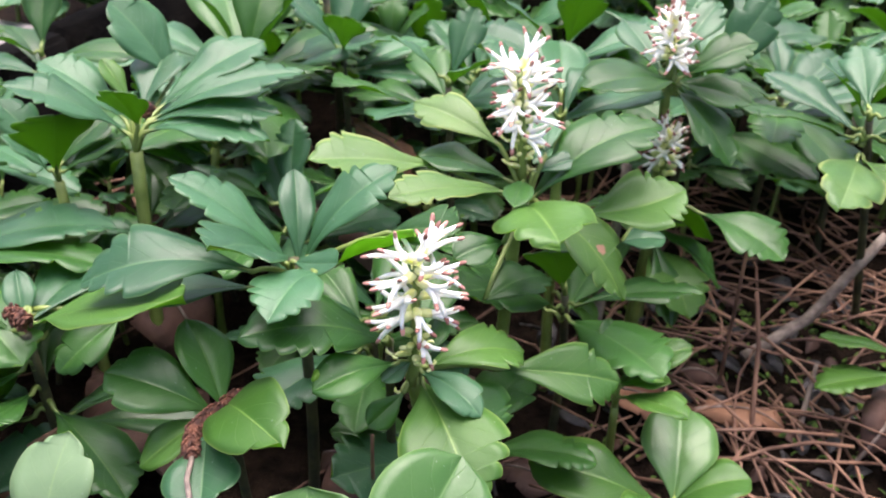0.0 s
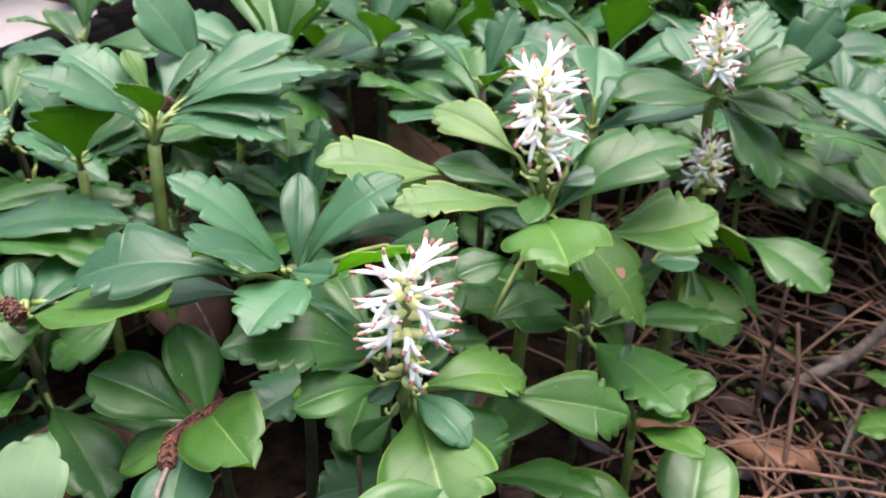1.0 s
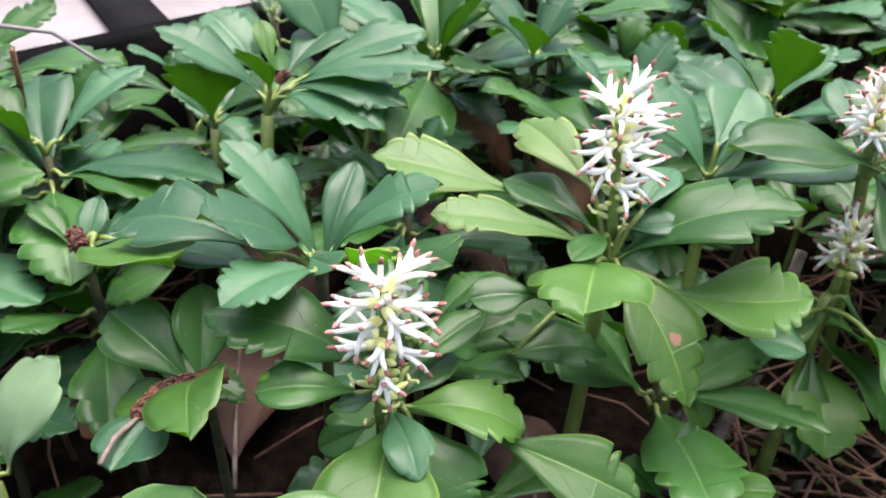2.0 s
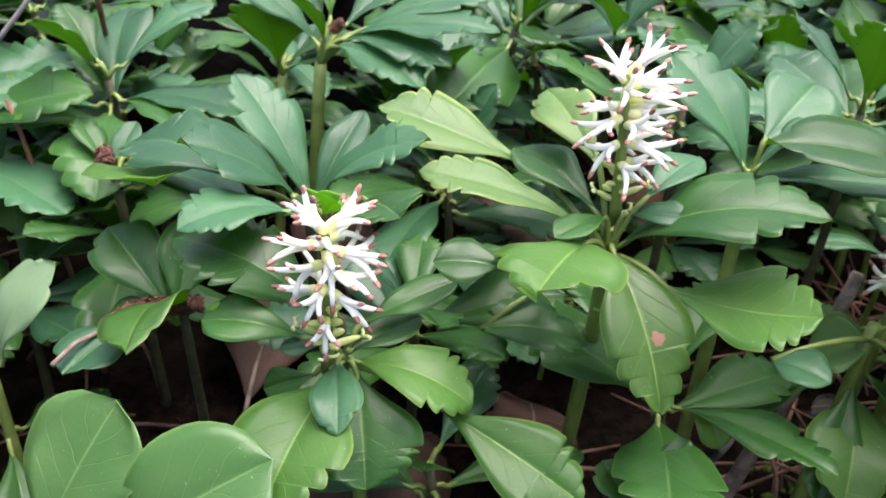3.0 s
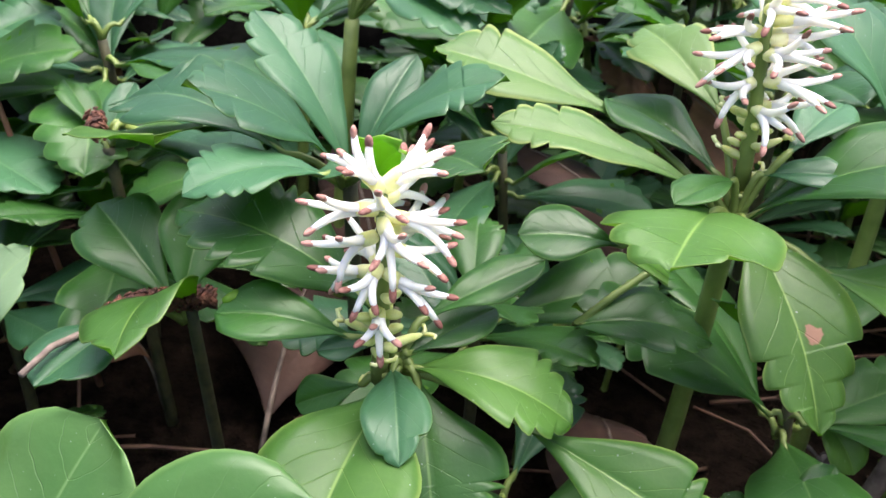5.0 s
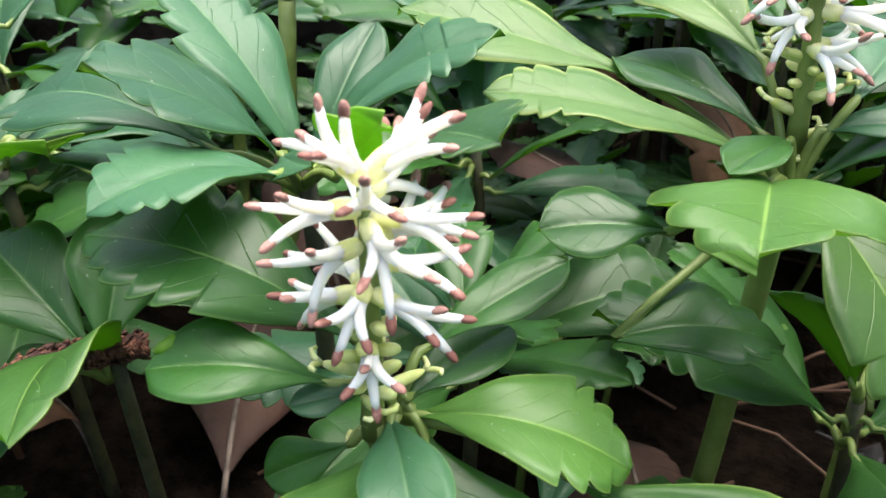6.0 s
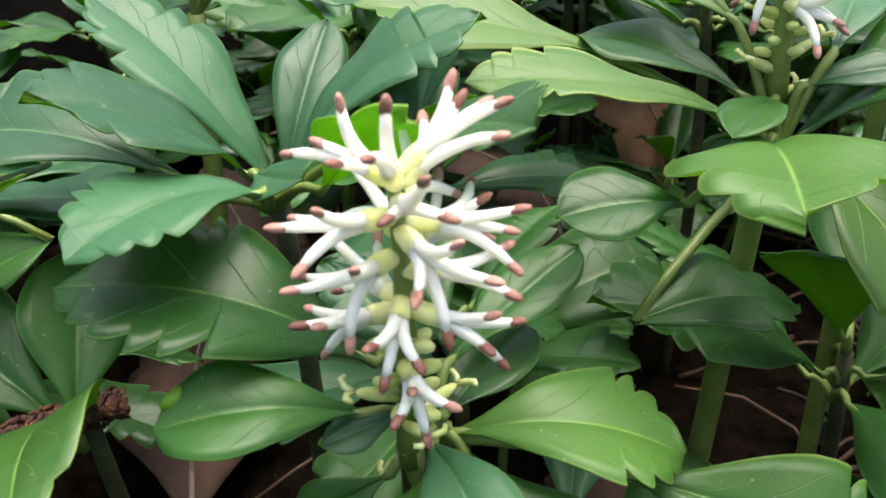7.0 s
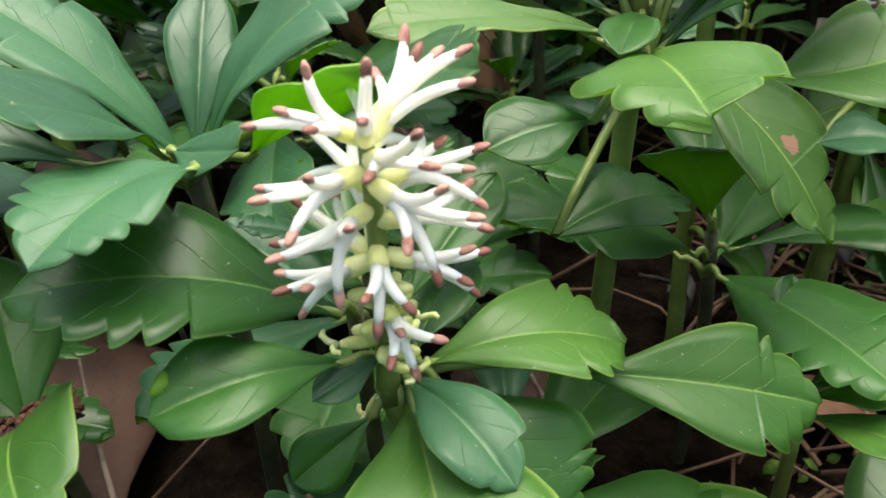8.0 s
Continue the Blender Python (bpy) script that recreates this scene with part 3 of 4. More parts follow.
floret(spike_a, (X, Y, 0.1212), [(-0.0137, 0.1736, 0.1196), (-0.0133, 0.1765, 0.1141), (-0.0105, 0.1721, 0.1214), (-0.0156, 0.1780, 0.1183)], 0.40, seed=311)
floret(spike_a, (X, Y, 0.1229), [(-0.0034, 0.1704, 0.1221), (-0.0030, 0.1717, 0.1172), (-0.0000, 0.1730, 0.1192)], 0.40, seed=312)
floret(spike_a, (X, Y, 0.1139), [(-0.0019, 0.1721, 0.1118), (-0.0001, 0.1746, 0.1080), (0.0025, 0.1752, 0.1125), (-0.0014, 0.1744, 0.1139)], 0.40, seed=313)
for i, (az, z) in enumerate(((95, 0.1339), (130, 0.1302), (75, 0.1282), (105, 0.1226), (150, 0.1212))):
    round_floret(spike_a, (X, Y, z), az, 8, 0.0105, 40 + i)
for i in range(14):
    a = 2.4 * i
    bud(spike_a, (X + 0.0012 * math.cos(a), Y + 0.0012 * math.sin(a), 0.1065 + 0.0008 * i), (math.cos(a), math.sin(a), 0.25), 0.0031)
for px, py, pz, wx, wy, wz in ((-0.0056, 0.1785, 0.1085, -0.0048, -0.0041, 0.0022), (-0.0040, 0.1805, 0.1050, 0.0022, 0.0090, -0.0008), (-0.0040, 0.1770, 0.1060, 0.0040, -0.0016, 0.0005), (-0.0060, 0.1790, 0.0985, -0.0026, -0.0008, -0.0040)):
    bud(spike_a, (px, py, pz), (wx, wy, wz), max(0.0034, Vector((wx, wy, wz)).length * 0.8), True)

spike_b = spike(plant_b, (0.0258, 0.2479, 0.1213), (0.0223, 0.2466, 0.1612))
floret(spike_b, (0.0223, 0.2466, 0.1606), [(0.0235, 0.2510, 0.1704), (0.0275, 0.2510, 0.1707), (0.0296, 0.2502, 0.1686), (0.0300, 0.2537, 0.1679)], 0.36, seed=330)
floret(spike_b, (0.0225, 0.2466, 0.1592), [(0.0147, 0.2431, 0.1633), (0.0215, 0.2411, 0.1624), (0.0197, 0.2509, 0.1643)], 0.36, seed=331)
floret(spike_b, (0.0226, 0.2467, 0.1571), [(0.0255, 0.2437, 0.1632), (0.0290, 0.2437, 0.1587), (0.0252, 0.2410, 0.1555)], 0.36, seed=332)
floret(spike_b, (0.0225, 0.2467, 0.1582), [(0.0275, 0.2541, 0.1633), (0.0285, 0.2496, 0.1626), (0.0333, 0.2536, 0.1610), (0.0337, 0.2487, 0.1601)], 0.36, seed=333)
floret(spike_b, (0.0228, 0.2468, 0.1550), [(0.0346, 0.2543, 0.1581), (0.0293, 0.2562, 0.1572), (0.0346, 0.2510, 0.1559)], 0.36, seed=334)
floret(spike_b, (0.0230, 0.2468, 0.1532), [(0.0153, 0.2411, 0.1526), (0.0179, 0.2390, 0.1526), (0.0222, 0.2404, 0.1568), (0.0160, 0.2456, 0.1524)], 0.36, seed=335)
floret(spike_b, (0.0232, 0.2469, 0.1509), [(0.0152, 0.2400, 0.1486), (0.0177, 0.2380, 0.1447), (0.0204, 0.2378, 0.1477), (0.0247, 0.2392, 0.1495)], 0.36, seed=336)
floret(spike_b, (0.0234, 0.2470, 0.1490), [(0.0302, 0.2461, 0.1544), (0.0320, 0.2526, 0.1508), (0.0343, 0.2472, 0.1501), (0.0286, 0.2409, 0.1486)], 0.36, seed=337)
floret(spike_b, (0.0238, 0.2471, 0.1443), [(0.0181, 0.2392, 0.1444), (0.0180, 0.2460, 0.1420), (0.0249, 0.2402, 0.1427), (0.0214, 0.2401, 0.1379)], 0.36, seed=338)
floret(spike_b, (0.0237, 0.2471, 0.1445), [(0.0347, 0.2538, 0.1464), (0.0359, 0.2465, 0.1431), (0.0360, 0.2501, 0.1429), (0.0304, 0.2544, 0.1444)], 0.36, seed=339)
floret(spike_b, (0.0231, 0.2469, 0.1519), [(0.0341, 0.2529, 0.1550), (0.0299, 0.2545, 0.1498)], 0.36, seed=340)
floret(spike_b, (0.0242, 0.2473, 0.1393), [(0.0301, 0.2413, 0.1349), (0.0317, 0.2444, 0.1425), (0.0317, 0.2453, 0.1377)], 0.36, seed=341)
for i in range(9):
    u = i / 8
    round_floret(spike_b, (0.0242 + -0.0018 * u, 0.2473 + -0.0007 * u, 0.1398 + 0.0200 * u), 50 + 95 * ((i * 0.618) % 1), -10 + 24 * u, 0.0105, 70 + i)
for i in range(10):
    a = 2.4 * i + 1
    bud(spike_b, (0.0250 + 0.0014 * math.cos(a), 0.2476 + 0.0014 * math.sin(a), 0.1305 + 0.0008 * i), (math.cos(a), math.sin(a), 0.3), 0.0026)
for px, py, pz, wx, wy, wz in ((0.0252, 0.2477, 0.1286, -0.0052, -0.0041, 0.0031), (0.0250, 0.2476, 0.1300, 0.0063, 0.0048, 0.0043), (0.0257, 0.2479, 0.1219, 0.0020, -0.0025, 0.0005), (0.0255, 0.2478, 0.1241, 0.0029, 0.0031, 0.0023), (0.0258, 0.2479, 0.1213, -0.0059, -0.0046, -0.0009), (0.0244, 0.2474, 0.1371, -0.0055, -0.0025, 0.0019)):
    bud(spike_b, (px, py, pz), (wx, wy, wz), Vector((wx, wy, wz)).length * 0.8, True)


# ---- further plants of the bed ----
def rosette(stem, centre, count, length, seed, mats=None, rise=(2, 32), spread=360, turn=0, narrow=0.56, light=False):
    """Leaves round the top of a stem in two uneven tiers."""
    rng = random.Random(seed)
    for k in range(count):
        outer = k % 3 != 2
        az = radians(turn + spread * (k + rng.uniform(-0.3, 0.3)) / count)
        up = radians(rng.uniform(*rise) + (0 if outer else 28))
        size = length * rng.uniform(0.8, 1.15) * (1 if outer else 0.72)
        way = Vector((math.cos(az) * math.cos(up), math.sin(az) * math.cos(up), math.sin(up)))
        low = Vector(centre) - Vector((0, 0, rng.uniform(0.004, 0.016) if outer else 0))
        base = low + way * rng.uniform(0.006, 0.013)
        tip = base + way * size - Vector((0, 0, size * rng.uniform(0.0, 0.28)))
        leaf(stem, base, tip, size * narrow * rng.uniform(0.88, 1.15), rng.uniform(-18, 18), rng.uniform(0.03, 0.12), rng.choice(mats or (DARK, DARK, BLUE, BLUE)),
             low, teeth=0 if light else rng.choice((2, 3, 3)), notch=0.30, blunt=0.6, rows=5 if light else 11, across=(-1, 0, 1) if light else (-1, -0.5, -0.08, 0, 0.08, 0.5, 1), seed=seed * 100 + k)


# ---- rosettes and flowering plants round the middle ones ----
plant_s = plant("tall pachysandra rosette with spreading leaves and bare yellow-green stem", (-0.108, 0.262, 0.0), (-0.1045, 0.2690, 0.1190), 0.0026, (0, 0, 0), "leafy plants")
leaf(plant_s, (-0.1085, 0.2705, 0.1315), (-0.1377, 0.2546, 0.1473), 0.0200, -12.0, 0.100, BLUE, (-0.1045, 0.2690, 0.1190), teeth=3)
leaf(plant_s, (-0.1105, 0.2772, 0.1333), (-0.1365, 0.2796, 0.1464), 0.0200, -10.0, 0.100, BLUE, (-0.1045, 0.2690, 0.1190), teeth=3)
leaf(plant_s, (-0.1070, 0.2773, 0.1358), (-0.1167, 0.2831, 0.1466), 0.0080, 0.0, 0.080, FRESH, (-0.1045, 0.2690, 0.1190), teeth=0)
leaf(plant_s, (-0.1014, 0.2691, 0.1323), (-0.1039, 0.2569, 0.1454), 0.0170, 0.0, 0.060, BLUE, (-0.1045, 0.2690, 0.1190), teeth=2)
leaf(plant_s, (-0.0959, 0.2734, 0.1325), (-0.0586, 0.2707, 0.1238), 0.0210, 10.0, 0.140, BLUE, (-0.1045, 0.2690, 0.1190), teeth=3)
leaf(plant_s, (-0.0972, 0.2802, 0.1340), (-0.0560, 0.2814, 0.1286), 0.0200, 8.0, 0.120, BLUE, (-0.1045, 0.2690, 0.1190), teeth=3)
leaf(plant_s, (-0.0975, 0.2836, 0.1347), (-0.0501, 0.2973, 0.1387), 0.0220, 8.0, 0.100, BLUE, (-0.1045, 0.2690, 0.1190), teeth=3)
leaf(plant_s, (-0.1042, 0.2845, 0.1341), (-0.1024, 0.3108, 0.1403), 0.0200, 0.0, 0.080, BLUE, (-0.1045, 0.2690, 0.1190), teeth=1)
leaf(plant_s, (-0.0969, 0.2891, 0.1340), (-0.0675, 0.3141, 0.1441), 0.0220, 10.0, 0.080, BLUE, (-0.1045, 0.2690, 0.1190), teeth=2)
leaf(plant_s, (-0.0992, 0.3102, 0.1345), (-0.1199, 0.3061, 0.1594), 0.0260, -14.0, 0.080, BLUE, (-0.1045, 0.2690, 0.1190), teeth=1)
plant_q = plant("pachysandra rosette on a bare yellow-green stem", (-0.132, 0.268, 0.0), (-0.1400, 0.2815, 0.1000), 0.0022, (0, 0, 0), "leafy plants")
leaf(plant_q, (-0.1378, 0.2770, 0.1102), (-0.1265, 0.2620, 0.1343), 0.0280, 0.0, 0.050, DARK, (-0.1400, 0.2815, 0.1000), teeth=2, peak=0.75)
leaf(plant_q, (-0.1440, 0.2806, 0.1073), (-0.1537, 0.2757, 0.1203), 0.0140, -8.0, 0.060, BLUE, (-0.1400, 0.2815, 0.1000), teeth=1)
leaf(plant_q, (-0.1386, 0.2868, 0.1095), (-0.1246, 0.3008, 0.1180), 0.0190, 6.0, 0.080, DARK, (-0.1400, 0.2815, 0.1000), teeth=1)
leaf(plant_q, (-0.1455, 0.2894, 0.1094), (-0.1604, 0.2890, 0.1276), 0.0180, -8.0, 0.080, BLUE, (-0.1400, 0.2815, 0.1000), teeth=2)
leaf(plant_q, (-0.1369, 0.2837, 0.1060), (-0.1166, 0.2930, 0.1138), 0.0140, 6.0, 0.060, DARK, (-0.1400, 0.2815, 0.1000), teeth=1)
leaf(plant_q, (-0.1440, 0.2930, 0.1077), (-0.1447, 0.3132, 0.1119), 0.0160, 0.0, 0.060, BLUE, (-0.1400, 0.2815, 0.1000), teeth=1)
plant_c = plant("flowering pachysandra with a small white spike above dark leaves", (0.094, 0.338, 0.0), (0.0815, 0.3085, 0.1360), 0.0022, (0.002, 0.006, 0), "flowering plants")
leaf(plant_c, (0.0871, 0.3059, 0.1430), (0.1112, 0.3076, 0.1513), 0.0171, 23.0, 0.089, DARK, (0.0833, 0.3059, 0.1315), teeth=2)
leaf(plant_c, (0.0885, 0.3134, 0.1374), (0.1110, 0.3003, 0.1310), 0.0170, 24.2, 0.069, DARK, (0.0833, 0.3059, 0.1315), teeth=1)
leaf(plant_c, (0.0879, 0.3119, 0.1319), (0.1041, 0.2880, 0.1115), 0.0207, 3.4, 0.089, DARK, (0.0833, 0.3059, 0.1315), teeth=2)
leaf(plant_c, (0.0885, 0.3067, 0.1376), (0.0458, 0.2822, 0.1407), 0.0262, -3.9, 0.093, DARK, (0.0833, 0.3059, 0.1315), teeth=1)
leaf(plant_c, (0.0766, 0.3126, 0.1420), (0.0682, 0.3386, 0.1487), 0.0158, -7.2, 0.059, BLUE, (0.0833, 0.3059, 0.1315), teeth=1)
leaf(plant_c, (0.0839, 0.3124, 0.1481), (0.1008, 0.3289, 0.1597), 0.0153, 10.0, 0.058, BLUE, (0.0833, 0.3059, 0.1315), teeth=2)
plant_d = plant("short flowering pachysandra with a greenish white spike", (0.081, 0.308, 0.0), (0.0847, 0.3056, 0.0919), 0.0022, (0, 0, 0), "flowering plants")
rosette(plant_d, (0.0826, 0.3051, 0.0860), 5, 0.030, 507, (DARK, DARK, BLUE), (-50, -28))
plant_v = plant("pachysandra with drooping toothed leaves over the pine needles", (0.082, 0.303, 0.0), (0.0833, 0.2988, 0.0943), 0.0022, (0, 0, 0), "leafy plants")
leaf(plant_v, (0.0866, 0.3090, 0.0625), (0.0966, 0.2745, 0.0525), 0.0270, -4.0, 0.12, FRESH, (0.0830, 0.2996, 0.0680), teeth=3)
leaf(plant_v, (0.1018, 0.2839, 0.0926), (0.1212, 0.2624, 0.0880), 0.0260, 6.0, 0.12, DARK, (0.0833, 0.2985, 0.0896), teeth=3)
leaf(plant_v, (0.0925, 0.2953, 0.1030), (0.1056, 0.3141, 0.0664), 0.0262, 15.3, 0.003, BLUE, (0.0833, 0.2985, 0.0896), teeth=1)
leaf(plant_v, (0.0639, 0.2717, 0.0857), (0.0820, 0.2745, 0.0881), 0.0156, 6.5, 0.071, BLUE, (0.0833, 0.2985, 0.0896), teeth=0)
leaf(plant_v, (0.0853, 0.3000, 0.0910), (0.0696, 0.2960, 0.0813), 0.0215, -20.0, 0.020, FRESH, (0.0830, 0.2996, 0.0800), teeth=0)
plant_n = plant("young pachysandra shoot with smooth bright leaves above the litter", (0.065, 0.234, 0.0), (0.0610, 0.2244, 0.0515), 0.0016, (0, 0, 0), "young shoots")
leaf(plant_n, (0.0607, 0.2283, 0.0643), (0.0846, 0.2301, 0.0739), 0.0125, 8.0, 0.120, FRESH, (0.0610, 0.2244, 0.0515), teeth=0, blunt=0.55)
leaf(plant_n, (0.0603, 0.2320, 0.0624), (0.0600, 0.2469, 0.0720), 0.0110, 20.0, 0.060, DARK, (0.0610, 0.2244, 0.0515), teeth=0, blunt=0.55)
leaf(plant_n, (0.0612, 0.2243, 0.0645), (0.0759, 0.2177, 0.0685), 0.0085, 0.0, 0.060, FRESH, (0.0610, 0.2244, 0.0515), teeth=0, blunt=0.55)
leaf(plant_n, (0.0613, 0.2193, 0.0635), (0.0786, 0.2037, 0.0670), 0.0150, -5.0, 0.080, FRESH, (0.0610, 0.2244, 0.0515), teeth=1, blunt=0.55)
leaf(plant_n, (0.0574, 0.2238, 0.0648), (0.0451, 0.2289, 0.0667), 0.0110, -6.0, 0.060, DARK, (0.0610, 0.2244, 0.0515), teeth=1, blunt=0.55)
plant_p = plant("young pachysandra shoot with upright light green leaves in the litter", (0.077, 0.200, 0.0), (0.0770, 0.1960, 0.0340), 0.0016, (0, 0, 0), "young shoots")
leaf(plant_p, (0.0690, 0.1960, 0.0385), (0.0310, 0.2020, 0.0480), 0.0235, -14.0, 0.100, FRESH, (0.0770, 0.1960, 0.0340), teeth=0, blunt=0.6)
leaf(plant_p, (0.0780, 0.1970, 0.0400), (0.0844, 0.2280, 0.0489), 0.0250, 0.0, 0.120, SHEEN, (0.0770, 0.1960, 0.0340), teeth=0, peak=0.5, blunt=0.5)
leaf(plant_p, (0.0805, 0.1975, 0.0400), (0.1010, 0.1990, 0.0460), 0.0190, -6.0, 0.140, FRESH, (0.0770, 0.1960, 0.0340), teeth=0, blunt=0.5)
leaf(plant_p, (0.0720, 0.1960, 0.0400), (0.0590, 0.1820, 0.0480), 0.0130, 0.0, 0.060, FRESH, (0.0770, 0.1960, 0.0340), teeth=0, blunt=0.55)
plant_u = plant("low pachysandra with a pale puckered leaf", (-0.095, 0.139, 0.0), (-0.0966, 0.1387, 0.0636), 0.0018, (0, 0, 0), "leafy plants")
leaf(plant_u, (-0.0909, 0.1457, 0.0703), (-0.0891, 0.1600, 0.0951), 0.0203, 8.4, 0.184, PALE, (-0.0976, 0.1347, 0.0637), teeth=1)
rosette(plant_u, (-0.0964, 0.1382, 0.0518), 4, 0.03, 511, (DARK, DARK), (-20, 5))
plant_w = plant("low pachysandra with broad rounded leaves in front of the flower", (-0.023, 0.122, 0.0), (-0.0255, 0.1241, 0.0580), 0.0018, (0, 0, 0), "leafy plants")
leaf(plant_w, (-0.0110, 0.1180, 0.0838), (0.0085, 0.1520, 0.0990), 0.0300, 34.0, 0.080, SHEEN, (-0.0195, 0.1234, 0.0598), teeth=0, peak=0.6, blunt=0.5)
leaf(plant_w, (-0.0270, 0.1130, 0.0814), (-0.0265, 0.1395, 0.1005), 0.0300, 8.0, 0.050, SHEEN, (-0.0195, 0.1234, 0.0598), teeth=0, peak=0.6, blunt=0.45)
plant_m = plant("pachysandra rosette with a brown catkin caught among its leaves", (-0.115, 0.200, 0.0), (-0.1140, 0.1930, 0.0987), 0.0018, (0, 0, 0), "leafy plants", mat=BARK)
leaf(plant_m, (-0.1088, 0.1882, 0.1010), (-0.0606, 0.1746, 0.1248), 0.0283, -4.5, 0.043, FRESH, (-0.1140, 0.1980, 0.1035), teeth=1)
leaf(plant_m, (-0.0888, 0.2086, 0.0924), (-0.1072, 0.1916, 0.0861), 0.0151, -18.2, 0.055, DARK, (-0.1140, 0.1980, 0.1035), teeth=2)
leaf(plant_m, (-0.1115, 0.1912, 0.1014), (-0.1027, 0.2368, 0.0995), 0.0227, 4.3, 0.063, BLUE, (-0.1140, 0.1980, 0.1035), teeth=1)
leaf(plant_m, (-0.1147, 0.1904, 0.1019), (-0.1198, 0.2060, 0.1112), 0.0089, 7.8, 0.066, BLUE, (-0.1140, 0.1980, 0.1035), teeth=0)
leaf(plant_m, (-0.1148, 0.1911, 0.0959), (-0.1358, 0.2043, 0.0640), 0.0209, 2.9, 0.011, DARK, (-0.1140, 0.1980, 0.1035), teeth=1)
rosette(plant_m, (-0.1141, 0.1931, 0.0966), 5, 0.034, 515, (DARK, BLUE), (-12, 8), 180, 90)
rosette(plant_m, (-0.1145, 0.1948, 0.0765), 7, 0.036, 516, (DARK, DARK, BLUE), (-25, 5))
for foot, top, count, size, seed, mats, rise in (
        ((-0.133, 0.164, 0.0), (-0.1340, 0.1633, 0.0612), 8, 0.036, 540, (DARK, DARK, BLUE), (0, 25)),
        ((0.192, 0.280, 0.0), (0.1840, 0.2640, 0.0530), 7, 0.034, 521, (FRESH, FRESH, DARK), (0, 25)),
        ((0.158, 0.402, 0.0), (0.1455, 0.3620, 0.1105), 9, 0.04, 523, (BLUE, DARK), (0, 25)),
        ((0.198, 0.338, 0.0), (0.1572, 0.3049, 0.1242), 9, 0.042, 524, (YELLOW, BLUE, DARK), (0, 25)),
        ((0.002, 0.332, 0.0), (0.0007, 0.3329, 0.1211), 10, 0.042, 525, (BLUE, DARK), (5, 35)),
        ((-0.048, 0.368, 0.0), (-0.0463, 0.3696, 0.1198), 10, 0.044, 526, (BLUE, DARK), (0, 30)),
        ((-0.055, 0.283, 0.0), (-0.0571, 0.2843, 0.0878), 9, 0.038, 527, (DARK, BLUE, FRESH), (5, 35)),
        ((0.049, 0.356, 0.0), (0.0487, 0.3583, 0.1267), 10, 0.044, 528, (BLUE, BLUE, DARK), (5, 35)),
        ((-0.154, 0.219, 0.0), (-0.1565, 0.2185, 0.1101), 10, 0.044, 529, (BLUE, DARK), (0, 30)),
        ((-0.178, 0.171, 0.0), (-0.1745, 0.1696, 0.1070), 10, 0.042, 530, (DARK, BLUE), (0, 30)),
        ((-0.188, 0.248, 0.0), (-0.1861, 0.2520, 0.0924), 9, 0.04, 531, (BLUE, DARK, DARK), (0, 30)),
        ((-0.181, 0.382, 0.0), (-0.1840, 0.3780, 0.1120), 8, 0.040, 551, (DARK, DARK, BLUE), (0, 28)),
        ((-0.189, 0.324, 0.0), (-0.1920, 0.3200, 0.0980), 8, 0.036, 552, (DARK, BLUE), (0, 28)),
        ((-0.182, 0.322, 0.0), (-0.1850, 0.3180, 0.0700), 8, 0.034, 553, (DARK, DARK), (0, 28)),
        ((-0.232, 0.268, 0.0), (-0.2360, 0.2560, 0.1120), 9, 0.042, 541, (DARK, DARK, BLUE), (0, 30)),
        ((-0.212, 0.232, 0.0), (-0.2160, 0.2250, 0.1150), 9, 0.042, 542, (DARK, BLUE), (0, 30)),
        ((0.014, 0.199, 0.0), (0.0089, 0.2031, 0.0563), 6, 0.042, 532, (DARK, DARK, BLUE), (0, 35)),
        ((-0.023, 0.226, 0.0), (-0.0211, 0.2278, 0.0794), 9, 0.036, 533, (DARK, DARK, BLUE), (5, 35)),
        ((0.046, 0.259, 0.0), (0.0453, 0.2590, 0.0728), 7, 0.044, 534, (DARK, DARK), (0, 30))):
    ob = plant("leafy pachysandra plant in the ground-cover bed", foot, top, 0.0017, (0.002, 0.002, 0), "ground cover", mat=BARK)
    rosette(ob, top, count, size, seed, mats, rise)
spike_c = spike(plant_c, (0.0815, 0.3085, 0.1350), (0.0803, 0.3080, 0.1572), 0.0016)
for i in range(16):
    round_floret(spike_c, (0.0811 - 0.0008 * i / 15, 0.3082, 0.1435 + 0.0009 * i), 137.5 * i, -12 + 5 * i, 0.0088, 140 + i)
spike_d = spike(plant_d, (0.0847, 0.3056, 0.0909), (0.0845, 0.3053, 0.1156), 0.0016)
for i in range(12):
    round_floret(spike_d, (0.0845, 0.3053, 0.1044 + 0.0010 * i), 137.5 * i + 60, -12 + 6 * i, 0.0080, 170 + i)
for i in range(14):
    a = 2.4 * i
    bud(spike_d, (0.0845 + 0.0018 * math.cos(a), 0.3053 + 0.0018 * math.sin(a), 0.0994 + 0.0008 * i), (math.cos(a), math.sin(a), 0.1), 0.0038)


def rolled_margin(stem, place, way, size, mat):
    """A curled-in bit of a leaf's margin."""
    bm = bmesh.new()
    p, d = Vector(place) - stem.location, Vector(way).normalized()
    side = d.cross(Vector((0, 0, 1))).normalized()
    tube(bm, [p - d * size, p - d * size * 0.5 + side * size * 0.15, p + side * size * 0.2, p + d * size * 0.5, p + d * size], [size * 0.25, size * 0.5, size * 0.55, size * 0.45, size * 0.15], 10)
    part("curled_margin", bm, mat, stem, "curled light green leaf margin")


rolled_margin(plant_a, (-0.0283, 0.1667, 0.1100), (0.3, 1, 0.3), 0.0019, LIME)


